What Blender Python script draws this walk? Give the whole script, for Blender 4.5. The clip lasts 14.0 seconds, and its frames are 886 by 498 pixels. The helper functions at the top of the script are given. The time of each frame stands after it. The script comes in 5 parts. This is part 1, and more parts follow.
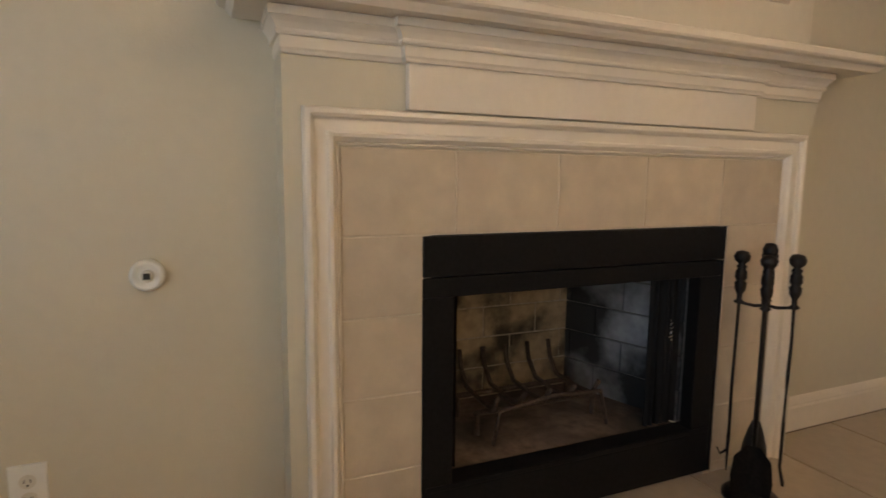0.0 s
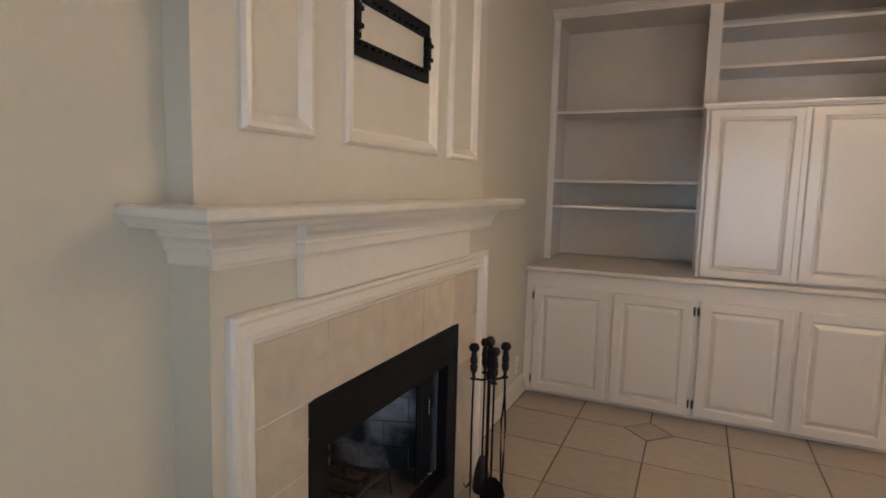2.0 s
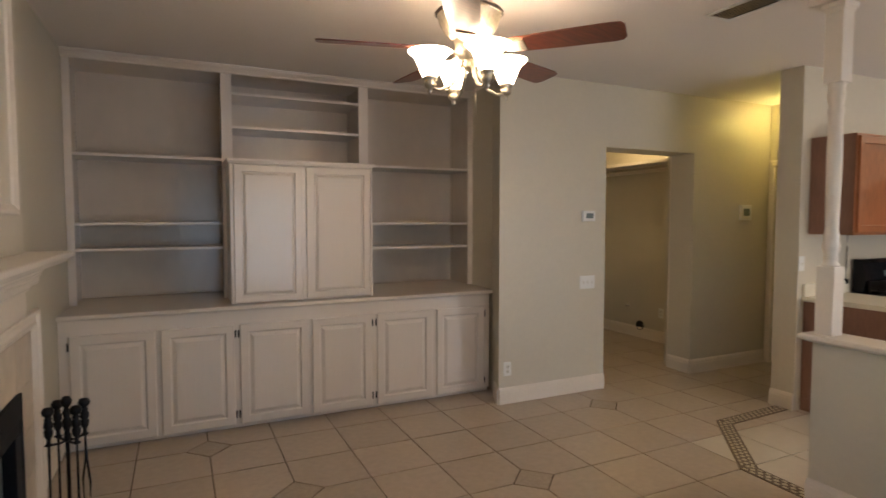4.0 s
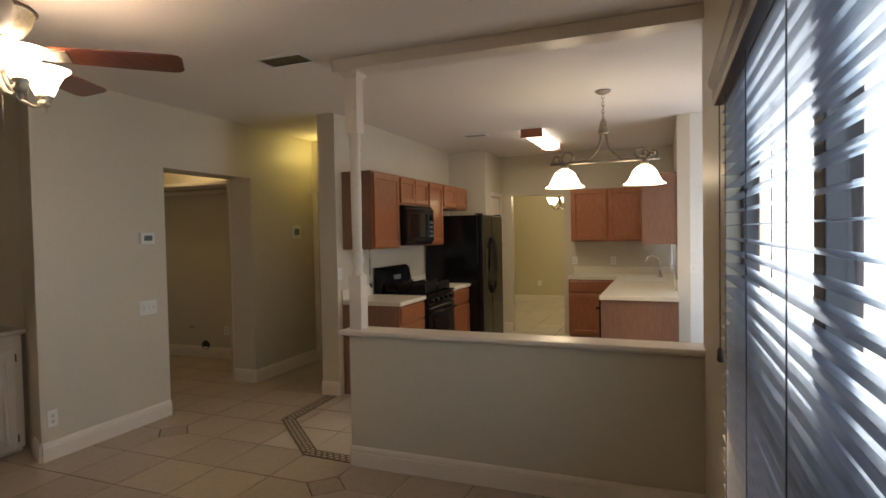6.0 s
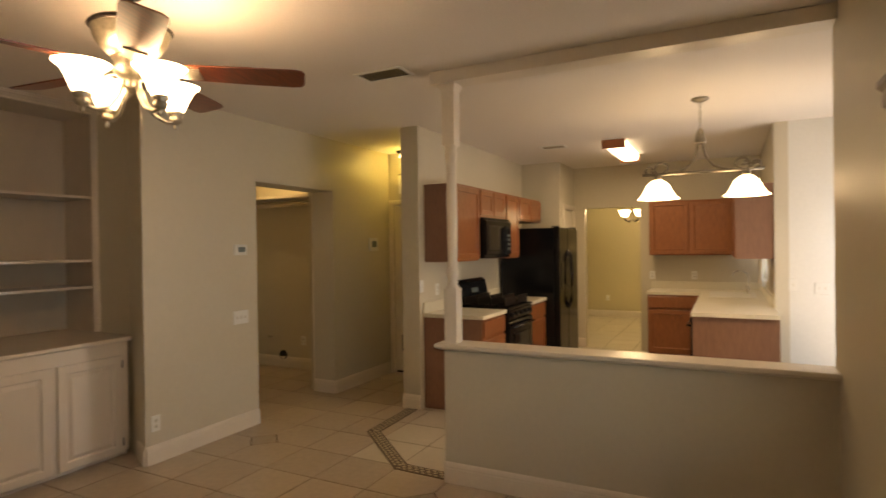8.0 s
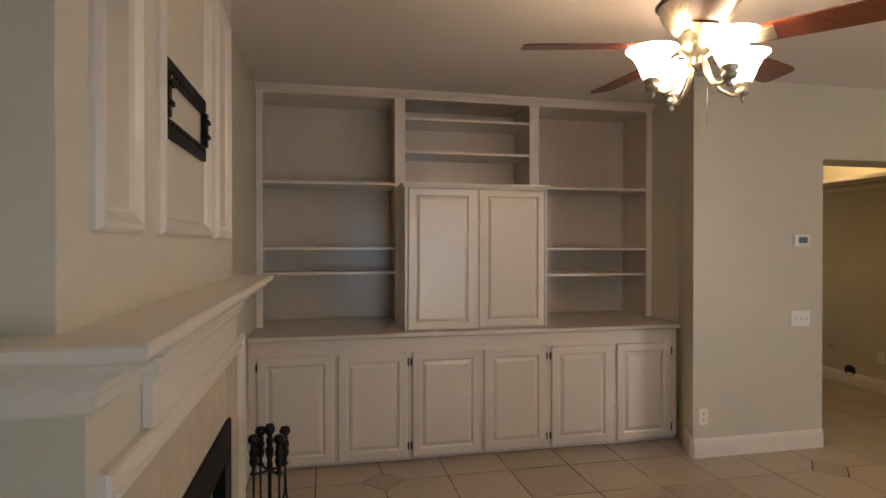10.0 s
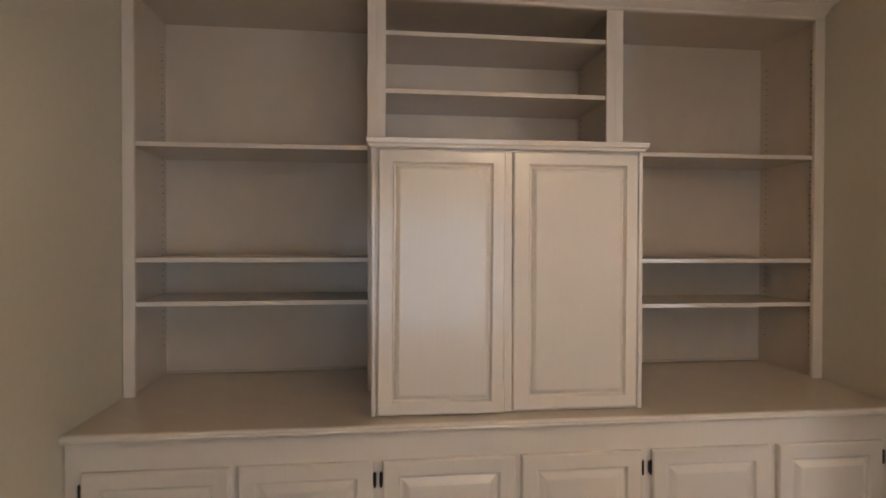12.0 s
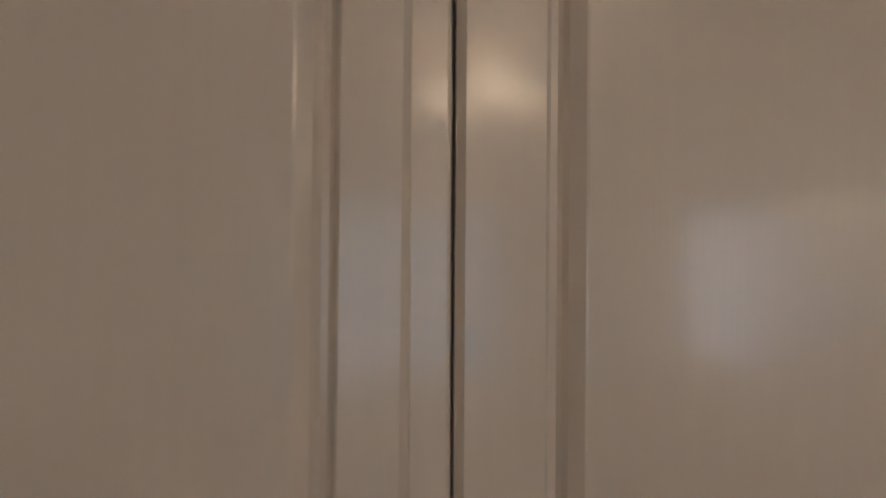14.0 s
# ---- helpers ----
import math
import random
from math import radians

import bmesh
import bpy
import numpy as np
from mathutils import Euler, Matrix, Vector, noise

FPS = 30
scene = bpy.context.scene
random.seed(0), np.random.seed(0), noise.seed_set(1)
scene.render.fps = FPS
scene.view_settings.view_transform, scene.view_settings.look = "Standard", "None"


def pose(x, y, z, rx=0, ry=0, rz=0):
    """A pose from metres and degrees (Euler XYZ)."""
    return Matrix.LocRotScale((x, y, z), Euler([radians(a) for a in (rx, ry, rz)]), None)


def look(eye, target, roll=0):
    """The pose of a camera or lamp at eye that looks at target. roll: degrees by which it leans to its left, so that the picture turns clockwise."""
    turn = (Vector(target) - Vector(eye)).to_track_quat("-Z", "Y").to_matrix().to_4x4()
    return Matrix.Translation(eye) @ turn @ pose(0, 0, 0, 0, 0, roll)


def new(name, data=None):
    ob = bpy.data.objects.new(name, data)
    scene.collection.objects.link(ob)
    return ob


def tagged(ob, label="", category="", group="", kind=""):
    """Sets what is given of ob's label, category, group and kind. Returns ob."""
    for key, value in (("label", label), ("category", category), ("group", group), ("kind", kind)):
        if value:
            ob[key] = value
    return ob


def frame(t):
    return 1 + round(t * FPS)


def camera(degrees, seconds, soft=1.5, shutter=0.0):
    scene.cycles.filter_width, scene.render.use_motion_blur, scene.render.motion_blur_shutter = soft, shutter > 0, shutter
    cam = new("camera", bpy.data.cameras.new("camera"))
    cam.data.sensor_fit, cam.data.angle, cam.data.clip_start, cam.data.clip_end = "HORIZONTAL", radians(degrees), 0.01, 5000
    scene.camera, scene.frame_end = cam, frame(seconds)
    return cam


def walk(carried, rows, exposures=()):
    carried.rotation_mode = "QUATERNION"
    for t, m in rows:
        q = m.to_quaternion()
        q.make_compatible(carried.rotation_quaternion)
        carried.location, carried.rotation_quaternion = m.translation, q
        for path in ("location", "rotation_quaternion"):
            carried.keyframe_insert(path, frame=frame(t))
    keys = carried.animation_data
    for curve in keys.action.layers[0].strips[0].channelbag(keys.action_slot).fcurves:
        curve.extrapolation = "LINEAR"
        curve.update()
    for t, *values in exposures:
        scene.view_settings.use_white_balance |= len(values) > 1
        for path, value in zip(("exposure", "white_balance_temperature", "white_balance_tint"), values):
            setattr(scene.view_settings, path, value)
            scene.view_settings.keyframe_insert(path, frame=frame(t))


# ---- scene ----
cam = camera(76.9, 14.0, 1.5, 0.18)
PATH = [
    (0, (1.388, -3.044, 0.965), (-0.438, -2.268, 0.714), 0.6),
    (0.5, (1.302, -3.054, 1.013), (-0.274, -1.857, 0.727), 1.7),
    (1, (1.26, -3.245, 1.093), (-0.077, -1.775, 0.862), 1.0),
    (1.5, (1.187, -3.524, 1.306), (0.078, -1.873, 1.088), 1.5),
    (2, (1.046, -3.737, 1.412), (0.223, -1.927, 1.194), 1.4),
    (2.5, (0.906, -3.925, 1.482), (0.576, -1.961, 1.305), 0.9),
    (3, (0.851, -4.107, 1.502), (0.951, -2.115, 1.356), 0.4),
    (3.5, (0.789, -4.187, 1.52), (1.262, -2.248, 1.385), 0.2),
    (4, (0.72, -4.258, 1.521), (1.573, -2.452, 1.413), 0.0),
    (4.2, (0.707, -4.293, 1.523), (1.718, -2.57, 1.425), -0.0),
    (6.3, (0.524, -4.409, 1.547), (2.432, -3.813, 1.494), -1.0),
    (6.5, (0.526, -4.412, 1.543), (2.457, -3.896, 1.494), -0.9),
    (7, (0.54, -4.299, 1.558), (2.495, -3.88, 1.509), -0.8),
    (7.5, (0.512, -4.141, 1.57), (2.451, -3.654, 1.529), -0.6),
    (8, (0.463, -4.111, 1.552), (2.247, -3.207, 1.542), -0.8),
    (8.5, (0.56, -4.216, 1.531), (1.916, -2.746, 1.546), -0.8),
    (9, (0.435, -4.078, 1.516), (1.409, -2.332, 1.537), -0.4),
    (9.2, (0.41, -4.078, 1.483), (1.231, -2.254, 1.515), -0.4),
    (11.5, (0.928, -2.658, 1.573), (1.17, -0.674, 1.521), 0.1),
    (12, (1.083, -2.081, 1.563), (1.309, -0.094, 1.539), 0.1),
    (12.5, (1.255, -1.516, 1.581), (1.49, 0.47, 1.563), 0.5),
    (13, (1.38, -1.007, 1.542), (1.601, 0.98, 1.602), 0.0),
    (13.5, (1.440, -0.630, 1.604), (1.660, 1.358, 1.616), 0.1),
    (13.8, (1.500, -0.455, 1.622), (1.720, 1.533, 1.630), 0.2),
    (14, (1.544, -0.352, 1.625), (1.764, 1.636, 1.631), 0.3),
]
walk(cam, [(t, look(eye, target, roll)) for t, eye, target, roll in PATH],
     [(0.0, 1.29, 7100, 18), (1.0, 1.48, 6900, 18), (1.6, 1.36, 6300, 18), (3.0, 1.30, 6050, 18), (4.2, 0.98, 6250, 18), (6.3, 0.38, 6250, 16.5), (7.0, 0.34, 7000, 17.5), (7.5, 0.44, 7900, 18.5), (8.0, 0.70, 8500, 20),
      (8.7, 0.84, 7200, 18), (9.2, 0.84, 6700, 18), (11.3, 1.28, 6600, 18), (12.6, 1.17, 6150, 18), (13.3, 0.82, 6000, 18), (14.0, 0.35, 6250, 18)])

# ---------------------------------------------------------------- world and lights
world = bpy.data.worlds.new("sky")
scene.world = world
world.use_nodes = True
wn = world.node_tree.nodes
sky = wn.new("ShaderNodeTexSky")
sky.sky_type = "NISHITA"
sky.sun_disc = False
sky.sun_elevation = radians(37)
sky.sun_rotation = radians(270)
wn["Background"].inputs["Strength"].default_value = 0.15
world.node_tree.links.new(sky.outputs["Color"], wn["Background"].inputs["Color"])

sun = new("sun", bpy.data.lights.new("sun", "SUN"))
sun.data.energy, sun.data.angle, sun.data.color = 5.0, radians(0.6), (1.0, 0.97, 0.93)
sun.matrix_world = look((-4.0, -5.50, 6.2), (3.74, -5.20, 0.4))

WARM = (1.0, 0.77, 0.56)
FAN_W = 3.6


def lamp(name, kind, place, energy, colour, size=0.05):
    ob = new(name, bpy.data.lights.new(name, kind))
    ob.location = place
    ob.data.energy, ob.data.color = energy, colour
    if kind == "POINT":
        ob.data.shadow_soft_size = size
    return ob


def window_light(name, place, target, w, h, energy, colour=(0.80, 0.90, 1.0)):
    ob = lamp(name, "AREA", place, energy, colour)
    ob.data.shape, ob.data.size, ob.data.size_y = "RECTANGLE", w, h
    ob.matrix_world = look(place, target)
    return ob


window_light("sky_light_living", (1.76, -4.70, 1.22), (1.76, 0, 1.0), 1.75, 1.5, 8.5, (0.60, 0.83, 1.0))
window_light("sky_light_nook", (5.85, -5.70, 1.2), (5.85, 0, 0.9), 1.45, 1.9, 17, (0.86, 0.92, 1.0))
window_light("sky_light_sink", (8.34, -4.60, 1.5), (8.34, 0, 1.0), 0.8, 0.85, 3)

# ---------------------------------------------------------------- materials


def material(name, base, rough=0.5, metal=0.0, spread=0.05, grain=60.0, bump=0.0, bump_scale=200.0, stretch=(1, 1, 1),
             stain=None, stain_scale=2.0, stain_amount=0.3, stain_lo=0.30, stain_hi=0.80, per_object=0.0, spec=0.5, coat=0.0, coat_rough=0.25, placed=False):
    m = bpy.data.materials.new(name)
    m.use_nodes = True
    nt = m.node_tree
    bs = nt.nodes["Principled BSDF"]
    bs.inputs["Roughness"].default_value, bs.inputs["Metallic"].default_value = rough, metal
    bs.inputs["Specular IOR Level"].default_value = spec
    bs.inputs["Coat Weight"].default_value = coat
    bs.inputs["Coat Roughness"].default_value = coat_rough
    where = nt.nodes.new("ShaderNodeNewGeometry").outputs["Position"] if placed else nt.nodes.new("ShaderNodeTexCoord").outputs["Object"]
    mp = nt.nodes.new("ShaderNodeMapping")
    mp.inputs["Scale"].default_value = stretch
    nt.links.new(where, mp.inputs["Vector"])
    n1 = nt.nodes.new("ShaderNodeTexNoise")
    n1.inputs["Scale"].default_value, n1.inputs["Detail"].default_value = grain, 5
    nt.links.new(mp.outputs["Vector"], n1.inputs["Vector"])
    ramp = nt.nodes.new("ShaderNodeValToRGB")
    lo, hi = [max(0, c * (1 - spread)) for c in base], [min(1, c * (1 + spread)) for c in base]
    ramp.color_ramp.elements[0].position, ramp.color_ramp.elements[1].position = 0.3, 0.7
    ramp.color_ramp.elements[0].color, ramp.color_ramp.elements[1].color = (*lo, 1), (*hi, 1)
    nt.links.new(n1.outputs["Fac"], ramp.inputs["Fac"])
    colour = ramp.outputs["Color"]
    if stain:
        n2 = nt.nodes.new("ShaderNodeTexNoise")
        n2.inputs["Scale"].default_value, n2.inputs["Detail"].default_value = stain_scale, 6
        nt.links.new(where, n2.inputs["Vector"])
        r2 = nt.nodes.new("ShaderNodeValToRGB")
        r2.color_ramp.elements[0].position, r2.color_ramp.elements[1].position = stain_lo, stain_hi
        r2.color_ramp.elements[0].color, r2.color_ramp.elements[1].color = (0, 0, 0, 1), (stain_amount,) * 3 + (1,)
        nt.links.new(n2.outputs["Fac"], r2.inputs["Fac"])
        mx = nt.nodes.new("ShaderNodeMixRGB")
        mx.inputs["Color2"].default_value = (*stain, 1)
        nt.links.new(r2.outputs["Color"], mx.inputs["Fac"])
        nt.links.new(colour, mx.inputs["Color1"])
        colour = mx.outputs["Color"]
        rr = nt.nodes.new("ShaderNodeMath")
        rr.operation = "MULTIPLY_ADD"
        rr.inputs[1].default_value, rr.inputs[2].default_value = 0.10, rough - 0.05
        nt.links.new(n2.outputs["Fac"], rr.inputs[0])
        nt.links.new(rr.outputs[0], bs.inputs["Roughness"])
    if per_object:
        info = nt.nodes.new("ShaderNodeObjectInfo")
        sc = nt.nodes.new("ShaderNodeMath")
        sc.operation = "MULTIPLY_ADD"
        sc.inputs[1].default_value, sc.inputs[2].default_value = per_object, 1 - per_object / 2
        nt.links.new(info.outputs["Random"], sc.inputs[0])
        hv = nt.nodes.new("ShaderNodeHueSaturation")
        nt.links.new(sc.outputs[0], hv.inputs["Value"])
        nt.links.new(colour, hv.inputs["Color"])
        colour = hv.outputs["Color"]
    nt.links.new(colour, bs.inputs["Base Color"])
    if bump:
        n3 = nt.nodes.new("ShaderNodeTexNoise")
        n3.inputs["Scale"].default_value, n3.inputs["Detail"].default_value = bump_scale, 4
        nt.links.new(mp.outputs["Vector"], n3.inputs["Vector"])
        bp = nt.nodes.new("ShaderNodeBump")
        bp.inputs["Strength"].default_value, bp.inputs["Distance"].default_value = bump, 0.004
        nt.links.new(n3.outputs["Fac"], bp.inputs["Height"])
        nt.links.new(bp.outputs["Normal"], bs.inputs["Normal"])
    return m


def glow(name, base, colour, strength):
    m = material(name, base, 0.3)
    bs = m.node_tree.nodes["Principled BSDF"]
    bs.inputs["Emission Color"].default_value = (*colour, 1)
    bs.inputs["Emission Strength"].default_value = strength
    return m


def clear_glass(name):
    m = bpy.data.materials.new(name)
    m.use_nodes = True
    nt = m.node_tree
    gl, tr, mx = nt.nodes.new("ShaderNodeBsdfGlossy"), nt.nodes.new("ShaderNodeBsdfTransparent"), nt.nodes.new("ShaderNodeMixShader")
    gl.inputs["Roughness"].default_value = 0.12
    lw, pw, sc = nt.nodes.new("ShaderNodeLayerWeight"), nt.nodes.new("ShaderNodeMath"), nt.nodes.new("ShaderNodeMath")
    lw.inputs["Blend"].default_value = 0.5
    pw.operation, sc.operation = "POWER", "MULTIPLY_ADD"
    pw.inputs[1].default_value, sc.inputs[1].default_value, sc.inputs[2].default_value = 5.0, 0.10, 0.012
    nt.links.new(lw.outputs["Facing"], pw.inputs[0])
    nt.links.new(pw.outputs[0], sc.inputs[0])
    nt.links.new(sc.outputs[0], mx.inputs["Fac"])
    nt.links.new(tr.outputs["BSDF"], mx.inputs[1])
    nt.links.new(gl.outputs["BSDF"], mx.inputs[2])
    nt.links.new(mx.outputs["Shader"], nt.nodes["Material Output"].inputs["Surface"])
    return m


PAINT = material("wall_paint", (0.603, 0.553, 0.44), 0.42, spread=0.02, grain=30, bump=0.12, bump_scale=140, stain=(0.555, 0.515, 0.405), stain_scale=1.2, stain_amount=0.35, placed=True)
# yellow lamplight of the dining room, put into its wall colour
PAINT_LAMPLIT = material("lamplit_paint", (0.58, 0.52, 0.33), 0.5, spread=0.02, grain=30, bump=0.1, bump_scale=140)
# wall paint whitened to carry the daylight on the nook walls
PAINT_DAYLIT = material("daylit_paint", (0.74, 0.74, 0.70), 0.5, spread=0.02, grain=30, bump=0.08)
CEIL = material("ceiling_paint", (0.80, 0.75, 0.69), 0.75, spread=0.03, grain=90, bump=0.35, bump_scale=60, placed=True)
BREAST = material("breast_paint", (0.66, 0.605, 0.50), 0.4, spread=0.02, grain=30, bump=0.08, bump_scale=140, placed=True)
TRIM = material("cream_trim", (0.75, 0.68, 0.58), 0.3, spread=0.02, grain=40, bump=0.05, bump_scale=90)
CAB = material("cabinet_paint", (0.745, 0.66, 0.56), 0.34, spread=0.012, grain=9, stretch=(10, 10, 0.5), bump=0.05, bump_scale=24, coat=0.62, coat_rough=0.13, spec=0.55)
# cabinet cream darkened for the shade inside the bays; countertop shares it
CAB_SHADED = material("shaded_cabinet_paint", (0.62, 0.525, 0.415), 0.32, spread=0.04, grain=5, stretch=(1.5, 1.5, 1), bump=0.05, bump_scale=40, coat=0.6, coat_rough=0.18)
TILE = material("floor_tile", (0.43, 0.355, 0.275), 0.30, spread=0.08, grain=22, bump=0.025, bump_scale=50, stain=(0.40, 0.32, 0.22), stain_scale=4, stain_amount=0.40, per_object=0.12, placed=True)
TILE_K = material("kitchen_tile", (0.53, 0.475, 0.38), 0.30, spread=0.03, grain=22, bump=0.02, bump_scale=50, stain=(0.46, 0.40, 0.31), stain_scale=5, stain_amount=0.3, per_object=0.1, placed=True)
DIAMOND = material("diamond_tile", (0.38, 0.31, 0.23), 0.34, spread=0.15, grain=40, bump=0.08, stain=(0.30, 0.24, 0.17), stain_scale=14, stain_amount=0.5)
GROUT = material("grout", (0.11, 0.075, 0.05), 0.85, spread=0.15, grain=150, bump=0.2)
MOSAIC_DARK = material("mosaic_brown", (0.10, 0.06, 0.032), 0.4, spread=0.2, grain=120)
MOSAIC_LIGHT = material("mosaic_tan", (0.48, 0.42, 0.30), 0.4, spread=0.12, grain=120)
HEARTH = material("hearth_tile", (0.57, 0.48, 0.365), 0.38, spread=0.1, grain=14, bump=0.08, bump_scale=70, stain=(0.46, 0.38, 0.29), stain_scale=9, stain_amount=0.5, per_object=0.1, placed=True)
HEARTH_GROUT = material("hearth_grout", (0.60, 0.53, 0.43), 0.8, spread=0.1, grain=150)
BLACK = material("black_steel", (0.006, 0.006, 0.007), 0.55, 0.0, spread=0.3, grain=80, bump=0.08, spec=0.2)
IRON = material("wrought_iron", (0.015, 0.013, 0.013), 0.45, 0.6, spread=0.3, grain=100, bump=0.3, bump_scale=120)
RUST = material("sooty_iron", (0.075, 0.055, 0.045), 0.75, 0.4, spread=0.4, grain=90, bump=0.4, bump_scale=90)
BRICK = material("firebox_brick", (0.40, 0.31, 0.20), 0.9, spread=0.2, grain=30, bump=0.4, bump_scale=60, stain=(0.025, 0.022, 0.02), stain_scale=7, stain_amount=0.9, stain_lo=0.47, stain_hi=0.66, placed=True)
BRICK_SIDE = material("bleached_firebrick", (0.40, 0.41, 0.44), 0.9, spread=0.15, grain=25, bump=0.4, bump_scale=60, stain=(0.02, 0.02, 0.021), stain_scale=3.0, stain_amount=1.0, stain_lo=0.34, stain_hi=0.54, placed=True)
SOOTED = material("sooted_mortar", (0.13, 0.125, 0.12), 0.95, spread=0.3, grain=60, bump=0.3)
MORTAR = material("fire_mortar", (0.42, 0.36, 0.28), 0.95, spread=0.2, grain=60, bump=0.3)
ASH = material("firebox_ash", (0.15, 0.11, 0.085), 0.95, spread=0.35, grain=25, bump=0.6, bump_scale=40, stain=(0.035, 0.03, 0.027), stain_scale=6, stain_amount=0.8, stain_lo=0.42, stain_hi=0.62)
OAK = material("stained_oak", (0.30, 0.105, 0.038), 0.35, spread=0.28, grain=14, stretch=(6, 6, 0.7), bump=0.08, bump_scale=40, stain=(0.20, 0.06, 0.02), stain_scale=3, stain_amount=0.4, coat=0.2)
OAK_SIDE = material("oak_end_panel", (0.25, 0.13, 0.085), 0.45, spread=0.15, grain=16, stretch=(6, 6, 0.7), stain=(0.17, 0.08, 0.05), stain_scale=3, stain_amount=0.4)
CHERRY = material("cherry_blade", (0.16, 0.035, 0.014), 0.28, spread=0.35, grain=10, stretch=(1, 8, 1), coat=0.5)
COUNTER = material("kitchen_counter", (0.72, 0.68, 0.56), 0.3, spread=0.04, grain=120, stain=(0.62, 0.57, 0.45), stain_scale=6, stain_amount=0.3)
APPLIANCE = material("black_appliance", (0.008, 0.008, 0.009), 0.10, spread=0.2, grain=200, bump=0.03, bump_scale=300, spec=0.25)
GLASS_BLACK = material("black_glass", (0.006, 0.006, 0.007), 0.05, spread=0.1)
PENDANT = material("aged_pewter", (0.27, 0.24, 0.19), 0.4, 0.8, spread=0.25, grain=60)
PEWTER = material("antique_pewter", (0.45, 0.40, 0.31), 0.35, 0.85, spread=0.2, grain=60)
BRONZE = material("oil_bronze", (0.035, 0.027, 0.022), 0.42, 0.7, spread=0.3, grain=60)
CHROME = material("chrome", (0.8, 0.8, 0.8), 0.1, 1.0, spread=0.02)
PLASTIC = material("white_plastic", (0.78, 0.78, 0.74), 0.35, spread=0.02)
ALMOND = material("almond_plastic", (0.66, 0.64, 0.56), 0.4, spread=0.02)
DARK = material("dark_gap", (0.02, 0.018, 0.016), 0.7, spread=0.1)
LCD = material("grey_display", (0.16, 0.20, 0.20), 0.2, spread=0.05)
# dark slat wood lifted to blue-grey, the sky's reflection put into its colour
SLAT_SKYLIT = material("skylit_slat", (0.16, 0.16, 0.185), 0.28, spread=0.25, grain=20, stretch=(0.6, 8, 8), coat=0.8)
VALANCE = material("valance_wood", (0.06, 0.028, 0.018), 0.35, spread=0.3, grain=18, stretch=(0.5, 8, 8))
CORD = material("blind_cord", (0.05, 0.045, 0.045), 0.8)
VINYL = material("bronze_frame", (0.05, 0.05, 0.055), 0.4, spread=0.08)
PANE = clear_glass("window_glass")
CONCRETE = material("patio_concrete", (0.74, 0.73, 0.70), 0.85, spread=0.12, grain=8, bump=0.2, stain=(0.5, 0.49, 0.47), stain_scale=1.5, stain_amount=0.5)
GRASS = material("lawn", (0.09, 0.13, 0.04), 0.9, spread=0.4, grain=12, bump=0.6, bump_scale=40)
STUCCO = material("pale_siding", (0.78, 0.78, 0.78), 0.8, spread=0.06, grain=15, bump=0.2)
LEAF = material("leaf", (0.06, 0.10, 0.03), 0.6, spread=0.4, grain=6)
BARK = material("bark", (0.10, 0.07, 0.05), 0.9, spread=0.4, grain=20, bump=0.6)
LACE = material("lace_fabric", (0.72, 0.70, 0.66), 0.9, spread=0.1, grain=60, bump=0.3)
SHADE = glow("frosted_shade", (0.85, 0.78, 0.62), (1.0, 0.78, 0.50), 9.0)
SHADE_K = glow("alabaster_shade", (0.85, 0.82, 0.72), (1.0, 0.80, 0.50), 6.0)
TUBE = glow("fluorescent_lens", (0.9, 0.88, 0.8), (1.0, 0.90, 0.68), 3.0)

# ---------------------------------------------------------------- building blocks


def bm_box(bm, x0, x1, y0, y1, z0, z1, bevel=0.0):
    r = bmesh.ops.create_cube(bm, size=1, matrix=Matrix.Translation(((x0 + x1) / 2, (y0 + y1) / 2, (z0 + z1) / 2)) @ Matrix.Diagonal((x1 - x0, y1 - y0, z1 - z0, 1)))
    if bevel:
        edges = list({e for v in r["verts"] for e in v.link_edges})
        bmesh.ops.bevel(bm, geom=edges, offset=bevel, segments=2, profile=0.5, affect="EDGES")


def part(name, bm, mat, parent=None, label="", smooth=False):
    me = bpy.data.meshes.new(name)
    bmesh.ops.recalc_face_normals(bm, faces=bm.faces)
    if smooth:
        for f in bm.faces:
            f.smooth = True
    bm.to_mesh(me)
    bm.free()
    me.materials.append(mat)
    ob = new(name, me)
    if parent is not None:
        ob.parent = parent
    if label:
        ob["label"] = label
    return ob


def box(name, x0, x1, y0, y1, z0, z1, mat, parent=None, bevel=0.0, label=""):
    bm = bmesh.new()
    bm_box(bm, x0, x1, y0, y1, z0, z1, bevel)
    return part(name, bm, mat, parent, label)


def thing(name, x, y, z, label, category, group="", rz=0.0, kind=""):
    ob = new(name)
    ob.matrix_world = pose(x, y, z, 0, 0, rz)
    ob.empty_display_size = 0.05
    return tagged(ob, label, category, group, kind)


def bm_lathe(bm, profile, segs=24, centre=(0, 0, 0), m=None):
    """Turned shape round z from (radius, height) pairs."""
    rings = []
    for r, z in profile:
        ring = []
        for i in range(segs):
            a = 2 * math.pi * i / segs
            p = Vector((r * math.cos(a), r * math.sin(a), z))
            p = m @ p if m else p + Vector(centre)
            ring.append(bm.verts.new(p))
        rings.append(ring)
    for a, b in zip(rings, rings[1:]):
        for i in range(segs):
            bm.faces.new((a[i], a[(i + 1) % segs], b[(i + 1) % segs], b[i]))
    if profile[0][0] > 1e-4:
        bm.faces.new(rings[0][::-1])
    if profile[-1][0] > 1e-4:
        bm.faces.new(rings[-1])


